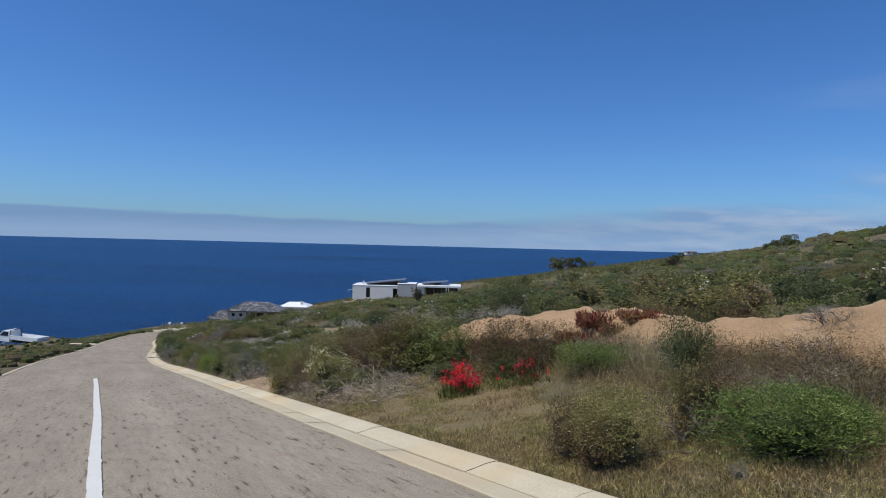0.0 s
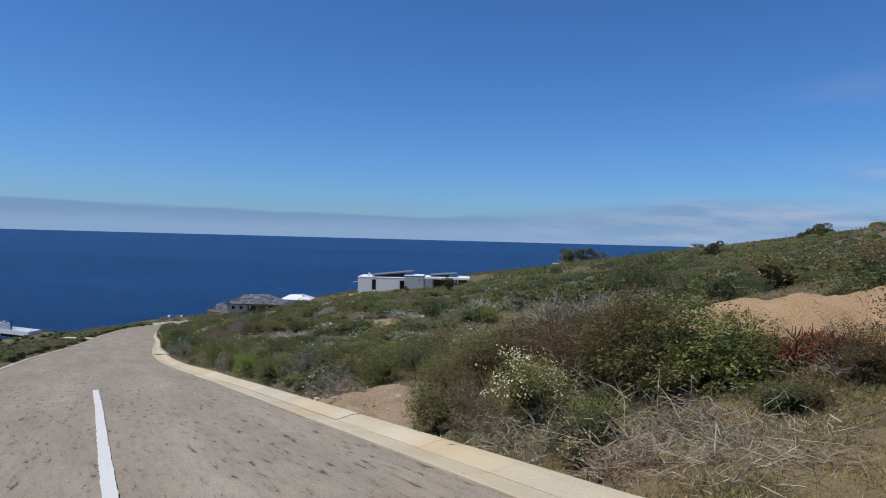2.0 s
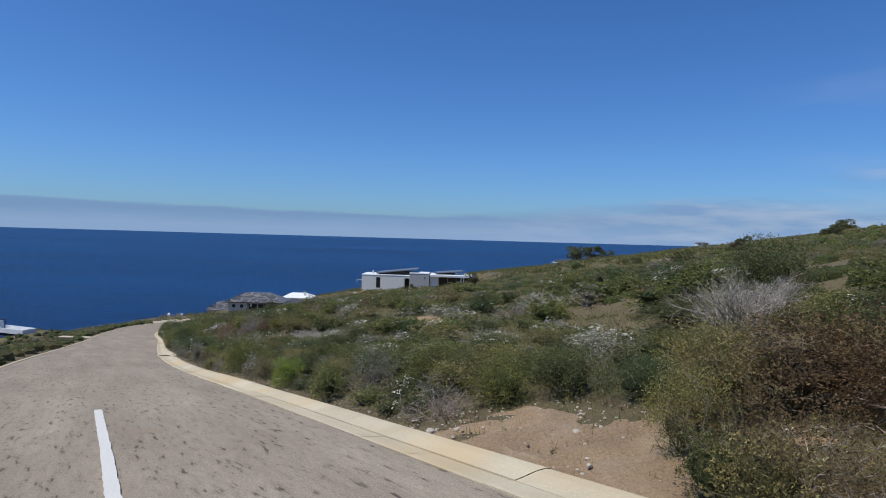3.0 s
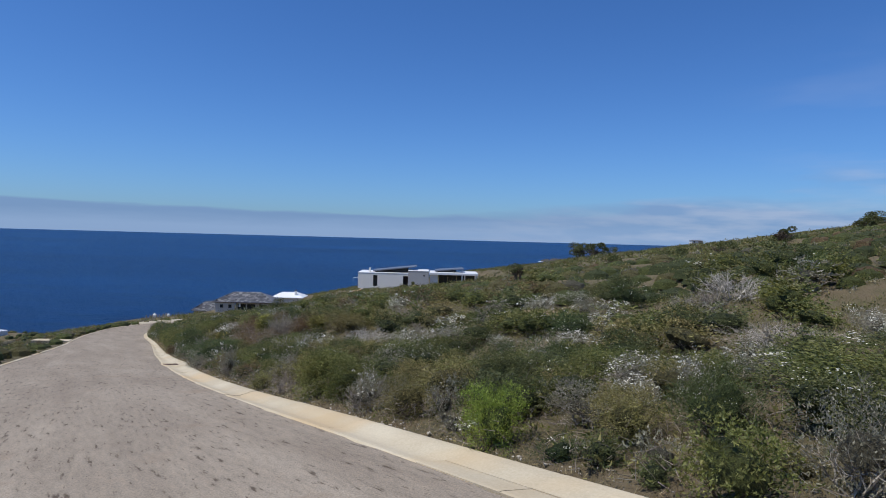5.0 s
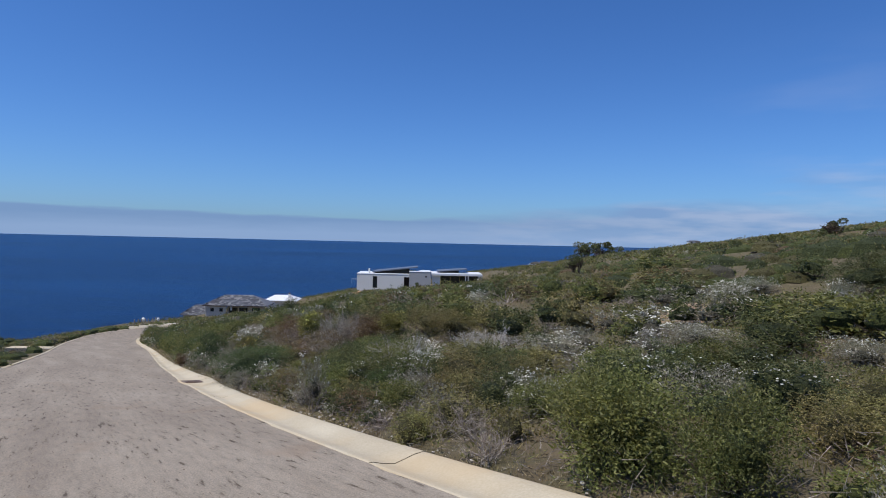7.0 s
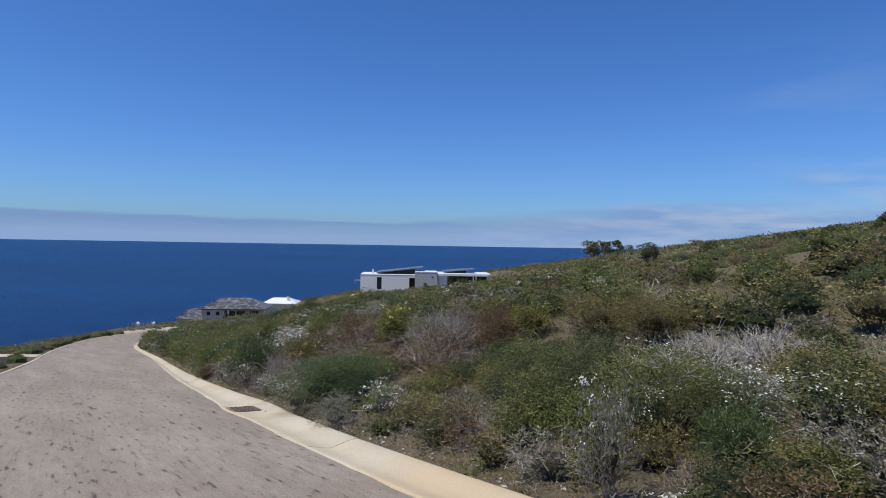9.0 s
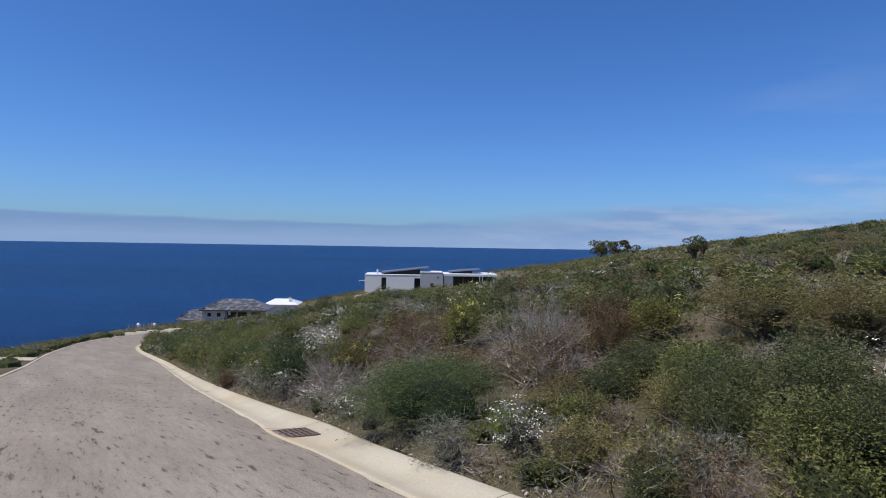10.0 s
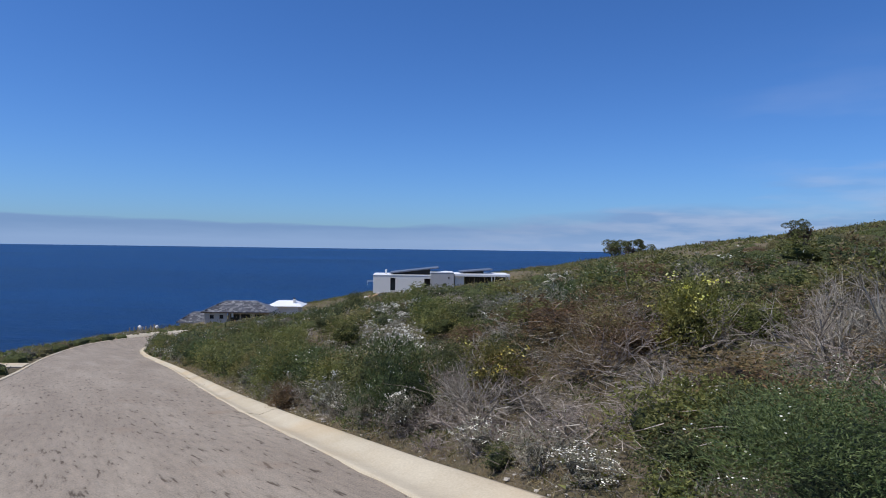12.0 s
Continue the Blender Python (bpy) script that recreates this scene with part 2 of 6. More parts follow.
LEAF = {
    "green": leafy("green_leaves", (0.096, 0.105, 0.028), (0.155, 0.164, 0.044), (0.240, 0.236, 0.085)),
    "olive": leafy("olive_leaves", (0.127, 0.113, 0.036), (0.205, 0.180, 0.062), (0.345, 0.300, 0.126)),
    "lime": leafy("yellow_green_leaves", (0.115, 0.118, 0.026), (0.195, 0.190, 0.044), (0.35, 0.325, 0.11)),
    "dark": leafy("dark_green_leaves", (0.062, 0.075, 0.027), (0.102, 0.117, 0.040), (0.188, 0.190, 0.080)),
    "rust": leafy("rust_leaves", (0.110, 0.070, 0.036), (0.150, 0.112, 0.050), (0.235, 0.155, 0.075)),
    "bright": leafy("fresh_green_leaves", (0.122, 0.172, 0.027), (0.200, 0.265, 0.040), (0.33, 0.395, 0.085)),
    "fresh": leafy("mid_green_leaves", (0.082, 0.125, 0.029), (0.135, 0.192, 0.044), (0.235, 0.29, 0.085)),
    "needle": leafy("needle_leaves", (0.043, 0.064, 0.020), (0.066, 0.095, 0.029), (0.125, 0.155, 0.058), 0.25),
    "grey": leafy("silver_leaves", (0.165, 0.155, 0.105), (0.25, 0.235, 0.165), (0.39, 0.37, 0.28)),
    "dry": leafy("dry_grass", (0.201, 0.153, 0.077), (0.319, 0.248, 0.130), (0.448, 0.366, 0.212)),
    "grass": leafy("verge_grass", (0.255, 0.190, 0.068), (0.375, 0.285, 0.118), (0.51, 0.40, 0.21)),
    "redleaf": leafy("red_succulent_leaves", (0.145, 0.036, 0.026), (0.235, 0.058, 0.036), (0.13, 0.115, 0.038), 0.2),
}


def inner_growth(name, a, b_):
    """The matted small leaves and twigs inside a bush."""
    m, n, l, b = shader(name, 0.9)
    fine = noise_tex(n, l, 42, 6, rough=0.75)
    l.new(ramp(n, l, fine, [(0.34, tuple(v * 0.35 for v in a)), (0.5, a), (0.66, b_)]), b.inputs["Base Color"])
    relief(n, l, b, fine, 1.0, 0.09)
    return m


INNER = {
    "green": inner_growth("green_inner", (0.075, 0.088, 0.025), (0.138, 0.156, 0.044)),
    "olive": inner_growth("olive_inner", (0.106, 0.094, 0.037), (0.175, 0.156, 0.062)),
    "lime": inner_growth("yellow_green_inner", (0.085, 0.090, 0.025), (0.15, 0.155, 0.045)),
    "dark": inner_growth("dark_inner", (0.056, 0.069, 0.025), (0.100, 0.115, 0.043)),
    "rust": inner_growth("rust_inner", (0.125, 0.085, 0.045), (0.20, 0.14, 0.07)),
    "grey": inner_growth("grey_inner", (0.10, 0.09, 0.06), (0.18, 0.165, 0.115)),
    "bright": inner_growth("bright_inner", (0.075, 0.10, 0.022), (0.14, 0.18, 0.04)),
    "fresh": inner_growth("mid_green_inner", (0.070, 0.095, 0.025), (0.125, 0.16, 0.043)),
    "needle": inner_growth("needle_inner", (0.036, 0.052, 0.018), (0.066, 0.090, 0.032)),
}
TWIG = {
    "brown": leafy("brown_twigs", (0.150, 0.120, 0.097), (0.25, 0.205, 0.168), (0.38, 0.325, 0.275), 0.0, 0.9),
    "dead": leafy("bleached_twigs", (0.16, 0.135, 0.105), (0.265, 0.23, 0.185), (0.42, 0.375, 0.31), 0.0, 0.9),
    "pale": leafy("sun_bleached_branches", (0.27, 0.24, 0.20), (0.40, 0.365, 0.315), (0.56, 0.52, 0.46), 0.0, 0.9),
    "straw": leafy("dead_straw", (0.20, 0.155, 0.095), (0.30, 0.24, 0.15), (0.42, 0.345, 0.23), 0.0, 0.9),
    "stem": leafy("stems", (0.06, 0.045, 0.03), (0.095, 0.07, 0.05), (0.15, 0.115, 0.085), 0.0, 0.9),
}
PETAL = {
    "white": leafy("white_petals", (0.62, 0.60, 0.50), (0.74, 0.72, 0.62), (0.80, 0.79, 0.72), 0.2),
    "cream": leafy("cream_petals", (0.60, 0.54, 0.30), (0.70, 0.65, 0.42), (0.76, 0.72, 0.55), 0.2),
    "yellow": leafy("yellow_petals", (0.55, 0.50, 0.08), (0.68, 0.64, 0.16), (0.72, 0.70, 0.35), 0.2),
    "red": leafy("red_petals", (0.50, 0.012, 0.014), (0.68, 0.022, 0.02), (0.75, 0.06, 0.04), 0.2),
}


# ---- the lie of the land ----
# Middle of the road: plan and height, from uphill to the bend below.
ROAD = np.array([
    (21.0, -32.1, 4.75), (12.0, -17.6, 2.2), (3.0, -3.2, -0.3), (-2.15, 5.31, -1.8), (-5.72, 11.34, -2.89), (-9.32, 17.34, -3.98),
    (-12.93, 23.34, -5.07), (-16.5, 29.36, -6.15), (-19.89, 35.49, -7.19), (-23.09, 41.71, -8.21), (-26.25, 47.96, -9.22), (-29.3, 54.26, -10.18),
    (-32.36, 60.55, -11.12), (-35.55, 66.79, -12.04), (-38.71, 73.03, -12.96), (-41.72, 79.35, -13.87), (-44.5, 85.8, -14.75), (-46.3, 91.6, -15.4),
    (-46.4, 97.2, -15.9), (-44.3, 102.2, -16.3), (-39.5, 106.0, -16.6), (-31.0, 109.5, -16.7)])


def spline(points, step):
    """Even steps along a smooth curve through the points."""
    p = np.vstack([2 * points[0] - points[1], points, 2 * points[-1] - points[-2]])
    t = np.linspace(0, 1, 40, endpoint=False)[:, None]
    out = []
    for a, b, c, d in zip(p, p[1:], p[2:], p[3:]):
        out.append(0.5 * (2 * b + (c - a) * t + (2 * a - 5 * b + 4 * c - d) * t**2 + (3 * b - a - 3 * c + d) * t**3))
    out = np.vstack(out + [points[-1:]])
    run = np.r_[0, np.cumsum(np.hypot(*np.diff(out[:, :2], axis=0).T))]
    even = np.arange(0, run[-1], step)
    return even, np.stack([np.interp(even, run, out[:, n]) for n in range(3)], -1)


RUN, MID = spline(ROAD, 0.25)
WAY = np.gradient(MID, axis=0)
WAY /= np.hypot(WAY[:, 0], WAY[:, 1])[:, None]
CROSSFALL = 0.05


def kerb_back(s):
    """How far the back of the kerb stands to the right of the road's middle."""
    return np.interp(s, [44, 66, 76, 86, 100, 150], [3.34, 3.33, 3.16, 3.11, 2.99, 2.85]) + kerb_swell(s)


def kerb_swell(s):
    """The kerb narrows a little down the slope and is wider round the drain."""
    return np.interp(s, [69, 72, 79, 82, 83, 84.1, 85, 86.2], [0, -0.05, -0.04, 0, 0.06, 0.11, 0.06, 0])


def gutter_width(s):
    return np.interp(s, [86, 96, 106, 130], [0.70, 0.50, 0.36, 0.30]) + kerb_swell(s) + 0.09 * np.exp(-(((s - 83.7) / 0.9) ** 2))


def left_edge(s):
    return np.interp(s, [44, 66, 76, 86, 100, 150], [-2.7, -2.7, -2.76, -2.73, -2.58, -2.45])


def on_road(s, u, up=0.0):
    """A place at s metres along the road and u to the right of its middle."""
    i = np.interp(s, RUN, np.arange(len(RUN)))
    k = np.arange(len(RUN))
    c = [np.interp(i, k, MID[:, n]) for n in range(3)]
    w = [np.interp(i, k, WAY[:, n]) for n in range(2)]
    return np.stack([c[0] + w[1] * u, c[1] - w[0] * u, c[2] - CROSSFALL * u + up], -1)


def road_frame(x, y):
    """s, u and the height of the road's plane at places in plan."""
    x, y = np.ravel(x), np.ravel(y)
    best = np.zeros(len(x), int)
    for a in range(0, len(x), 4000):
        d = (x[a:a + 4000, None] - MID[None, ::4, 0]) ** 2 + (y[a:a + 4000, None] - MID[None, ::4, 1]) ** 2
        best[a:a + 4000] = d.argmin(1) * 4
    dx, dy = x - MID[best, 0], y - MID[best, 1]
    along = dx * WAY[best, 0] + dy * WAY[best, 1]
    u = dx * WAY[best, 1] - dy * WAY[best, 0]
    return RUN[best] + along, u, MID[best, 2] + along * WAY[best, 2]


def waves(x, y, size, seed):
    """Smooth unevenness between about -1 and 1, from a few crossing swells."""
    r = np.random.RandomState(seed)
    out = 0
    for n in range(6):
        a, ph, k = r.uniform(0, 6.28), r.uniform(0, 6.28), r.uniform(0.6, 1.7) * 6.28 / size
        out = out + np.sin((x * np.cos(a) + y * np.sin(a)) * k + ph)
    return out / 3.0


def smooth(a, b, v):
    t = np.clip((v - a) / (b - a), 0, 1)
    return t * t * (3 - 2 * t)


SEA = -47.0


def heap_line(s):
    """How far the crest of the earth heap lies to the right of the road's middle."""
    return 8.9 - 0.75 * smooth(50.4, 52.4, s) + 0.08 * np.sin(s * 1.7)


def heap_height(s):
    return np.interp(s, [34, 38, 42, 43.7, 44.4, 45.2, 46.4, 47.5, 48.8, 50.2, 51.4, 52.4, 53.3, 54.0], [0, 0.3, 0.41, 0.43, 0.43, 0.36, 0.27, 0.38, 0.53, 0.54, 0.51, 0.55, 0.37, 0])


def ground(x, y):
    """The height of the ground: an even hillside that the road is cut into, with a cliff down to the sea."""
    shape = np.shape(x)
    x, y = np.ravel(np.asarray(x, float)), np.ravel(np.asarray(y, float))
    hill = -1.45 + 0.1643 * x - 0.0673 * y
    far = smooth(8, 60, np.hypot(x + 10, y - 20))
    hill = hill + 0.22 * waves(x, y, 7, 3) + far * 0.6 * waves(x, y, 45, 4)
    hill = hill + 1.15 * np.exp(-(((x + 60) / 7) ** 4) - ((y - 84.5) / 5) ** 4)
    hill = hill - 2.4 * np.exp(-(((x + 3) / 15) ** 2) - ((y - 141) / 17) ** 2) - 4.4 * np.exp(-(((x + 58) / 20) ** 2) - ((y - 174) / 24) ** 2)
    hill = hill - 1.7 * np.exp(-(((x + 37) / 10) ** 2) - ((y - 116) / 17) ** 2) - 0.8 * np.exp(-(((x + 15) / 9) ** 2) - ((y - 105) / 18) ** 2)
    hill = hill - 0.6 * np.exp(-(((x + 31) / 8) ** 2) - ((y - 92) / 9) ** 2)
    hill = hill - 1.3 * np.exp(-(((x - 17) / 17) ** 2) - ((y - 80) / 22) ** 2) + 2.0 * np.exp(-(((x - 43) / 12) ** 2) - ((y - 57) / 14) ** 2)
    hill = hill - 0.9 * np.exp(-(((x + 38) / 13) ** 2) - ((y - 142) / 24) ** 2)
    hill = hill + 0.5 * np.exp(-(((x + 62) / 6) ** 2) - ((y - 135) / 5) ** 2)
    hill = hill - 0.022 * np.clip(x - 15, 0, 300)
    s, u, zr = road_frame(x, y)
    right, left = kerb_back(s), left_edge(s)
    beside = np.where(u > 0, u - right, left - u)
    base = zr - CROSSFALL * np.clip(u, left, right) + 0.05 * np.clip(beside, 0, 3)
    mixed = base + (hill - base) * smooth(0.3, 5.5, beside)
    mixed = np.where(beside < 0.12, base - 0.35 * smooth(0.12, -0.15, beside), mixed)
    mixed = mixed - 0.44 * smooth(5.6, 7.6, u) * smooth(19, 14, u) * smooth(55.5, 58.5, s) * smooth(84, 78, s)
    mixed = mixed + heap_height(s) * np.exp(-(np.abs(u - heap_line(s)) / 0.78) ** 2.2)
    near_end = (s > 0.5) & (s < RUN[-1] - 1)
    z = np.where(near_end, mixed, hill)
    yard = smooth(14, 6, np.abs(x + 14) - 8) * smooth(22, 8, np.abs(y - 174)) * smooth(0, 0.01, z + 16.9)
    z = z + (-16.9 - z) * yard
    yard = smooth(20, 6, np.abs(x + 65) - 8) * smooth(30, 12, np.abs(y - 203)) * smooth(0, 0.01, z + 27.9)
    z = z + (-27.9 - z) * yard
    edge = -31.0 + 1.2 * waves(x, y, 30, 5)
    z = np.where(z < edge, edge + (z - edge) * 9, z)
    return np.maximum(z, SEA - 6).reshape(shape)


# ---- building helpers ----
def mesh_of(name, verts, faces, material):
    """A mesh from arrays of corners and of faces with the same number of corners each."""
    verts, faces = np.asarray(verts, np.float32), np.asarray(faces, np.int32)
    me = bpy.data.meshes.new(name)
    k = faces.shape[1]
    me.vertices.add(len(verts))
    me.vertices.foreach_set("co", verts.ravel())
    me.loops.add(faces.size)
    me.loops.foreach_set("vertex_index", faces.ravel())
    me.polygons.add(len(faces))
    me.polygons.foreach_set("loop_start", np.arange(0, faces.size, k, dtype=np.int32))
    me.polygons.foreach_set("use_smooth", np.zeros(len(faces), bool))
    me.update(calc_edges=True)
    me.materials.append(material)
    return me


def mesh_bm(name, bm, material):
    bmesh.ops.recalc_face_normals(bm, faces=bm.faces)
    me = bpy.data.meshes.new(name)
    bm.to_mesh(me)
    bm.free()
    me.materials.append(material)
    return me


def part(name, shape, material, parent, label=""):
    """Links a bmesh, or a mesh, as one object under a thing or a part."""
    me = mesh_bm(name, shape, material) if isinstance(shape, bmesh.types.BMesh) else shape
    ob = new(name, me)
    ob.parent = parent
    return tagged(ob, label)


def thing(name, m, label, category, group="", kind=""):
    ob = new(name)
    ob.empty_display_size = 0.2
    ob.matrix_basis = m
    return tagged(ob, label, category, group, kind)


def box(x0, x1, y0, y1, z0, z1, bevel=0.0, bm=None):
    bm = bm or bmesh.new()
    got = bmesh.ops.create_cube(bm, size=1.0)["verts"]
    for v in got:
        v.co = Vector(((x0 + x1) / 2 + v.co.x * (x1 - x0), (y0 + y1) / 2 + v.co.y * (y1 - y0), (z0 + z1) / 2 + v.co.z * (z1 - z0)))
    if bevel:
        edges = list({e for v in got for e in v.link_edges})
        bmesh.ops.bevel(bm, geom=edges, offset=bevel, segments=1, affect="EDGES")
    return bm


def hexahedron(eight, bm=None):
    """A solid between a lower and an upper ring of four corners."""
    bm = bm or bmesh.new()
    v = [bm.verts.new(c) for c in eight]
    for f in ((3, 2, 1, 0), (4, 5, 6, 7), (0, 1, 5, 4), (1, 2, 6, 5), (2, 3, 7, 6), (3, 0, 4, 7)):
        bm.faces.new([v[i] for i in f])
    return bm


def tube(x, y, z0, z1, r, sides=10, bm=None, top=None):
    bm = bm or bmesh.new()
    got = bmesh.ops.create_cone(bm, cap_ends=True, segments=sides, radius1=r, radius2=r if top is None else top, depth=z1 - z0)["verts"]
    for v in got:
        v.co += Vector((x, y, (z0 + z1) / 2))
    return bm


def rock_shape(seed, r=0.5, flat=0.7, detail=2):
    bm = bmesh.new()
    bmesh.ops.create_icosphere(bm, subdivisions=detail, radius=r)
    for v in bm.verts:
        k = 1 + 0.28 * noise.noise(v.co * (1.6 / r) + Vector((seed * 7.1, 0, 0))) + 0.12 * noise.noise(v.co * (4 / r) + Vector((0, seed * 3.3, 0)))
        v.co = Vector((v.co.x * k, v.co.y * k, v.co.z * k * flat))
    return bm


# ---- ground, sea, road ----
def graded(lo, a, b, hi, step, growth):
    """Lines that lie step apart from a to b and ever wider beyond."""
    mid = list(np.arange(a, b, step))
    up, d = [], step
    while (up[-1] if up else b) < hi:
        d *= growth
        up.append((up[-1] if up else b) + d)
    down, d = [], step
    while (down[-1] if down else a) > lo:
        d *= growth
        down.append((down[-1] if down else a) - d)
    return np.array(down[::-1] + mid + up)


def grid_mesh(name, xs, ys, z, material):
    X, Y = np.meshgrid(xs, ys)
    nx, ny = len(xs), len(ys)
    i = (np.arange(ny - 1)[:, None] * nx + np.arange(nx - 1)).ravel()
    me = mesh_of(name, np.stack([X.ravel(), Y.ravel(), z(X, Y).ravel()], -1), np.stack([i, i + 1, i + nx + 1, i + nx], -1), material)
    me.polygons.foreach_set("use_smooth", np.ones(len(me.polygons), bool))
    return me


tagged(new("ground", grid_mesh("ground", graded(-260, -34, 14, 420, 0.4, 1.07), graded(-60, 2, 66, 460, 0.4, 1.06), ground, SOIL)),
       "brown sandy hillside that slopes down to the sea", "ground", kind="structure")


def flat_sea(x, y):
    return np.full(np.shape(x), SEA)


tagged(new("water", grid_mesh("water", np.linspace(-4700, 4700, 60), np.linspace(-600, 4700, 60), flat_sea, SEA_WATER)),
       "deep blue open sea with small waves", "sea", kind="structure")


def ribbon(name, s, us, ups, material, depth=0.12, ends=True, soft=False):
    """A solid strip along the road: offsets and rises across it, one array for each line."""
    rows = [on_road(s, u, h) for u, h in zip(us, ups)]
    rows = [on_road(s, us[0], ups[0] - depth)] + rows + [on_road(s, us[-1], ups[-1] - depth)]
    v, n, k = np.concatenate(rows), len(s), len(rows)
    f = [np.stack([np.arange(n - 1) + a * n, np.arange(1, n) + a * n, np.arange(1, n) + (a + 1) * n, np.arange(n - 1) + (a + 1) * n], -1) for a in range(k - 1)]
    caps = np.array([[0, n, (k - 2) * n, (k - 1) * n], [n - 1, 2 * n - 1, (k - 1) * n - 1, k * n - 1]])
    me = mesh_of(name, v, np.vstack(f + [caps] if ends else f), material)
    if soft:
        me.polygons.foreach_set("use_smooth", np.ones(len(me.polygons), bool))
    return me


S_ROAD = np.arange(24, RUN[-1] - 0.5, 0.5)
across = np.linspace(0, 1, 9)
road_us = [left_edge(S_ROAD) + (kerb_back(S_ROAD) - gutter_width(S_ROAD) + 0.02 * np.sin(S_ROAD * 2.1) + 0.02 * np.sin(S_ROAD * 5.3) - left_edge(S_ROAD)) * a for a in across]
road_ups = [0.010 * waves(S_ROAD, u * 3, 9, 8) for u in road_us]
road = ribbon("road", S_ROAD, road_us, road_ups, ASPHALT, 0.25)
tagged(new("road", road), "worn grey asphalt road running downhill with fine gravel", "road", kind="structure")


def line_mesh():
    s = np.arange(28, 61.95, 0.12)
    r = np.random.RandomState(5)
    wob = 0.004 * np.sin(s * 0.9) + 0.002 * r.randn(len(s))
    left, right = 0.02 + wob + 0.0025 * r.randn(len(s)), 0.13 + wob + 0.0025 * r.randn(len(s))
    return ribbon("centre_line", s, [left, right], [np.full(len(s), 0.02)] * 2, LINE_PAINT, 0.012)


tagged(new("centre_line", line_mesh()), "solid white painted line along the road's middle", "road marking", kind="structure")


# ---- houses ----
def window(parent, x0, x1, z0, z1, y, deep=0.18, bars=0, frame_mat=None):
    w = new("window")
    w.parent = parent
    part("pane", box(x0, x1, y + deep, y + deep + 0.03, z0, z1), GLASS, w, "dark reflecting glass")
    f = bmesh.new()
    t = 0.07
    for a in ((x0, x0 + t, z0, z1), (x1 - t, x1, z0, z1), (x0 + t, x1 - t, z0, z0 + t), (x0 + t, x1 - t, z1 - t, z1)):
        box(a[0], a[1], y + deep - 0.05, y + deep - 0.003, a[2], a[3], bm=f)
    for k in range(bars):
        c = x0 + (x1 - x0) * (k + 1) / (bars + 1)
        box(c - 0.04, c + 0.04, y + deep - 0.05, y + deep - 0.003, z0 + t, z1 - t, bm=f)
    part("window_frame", f, frame_mat or DARK_TRIM, w)
    return w


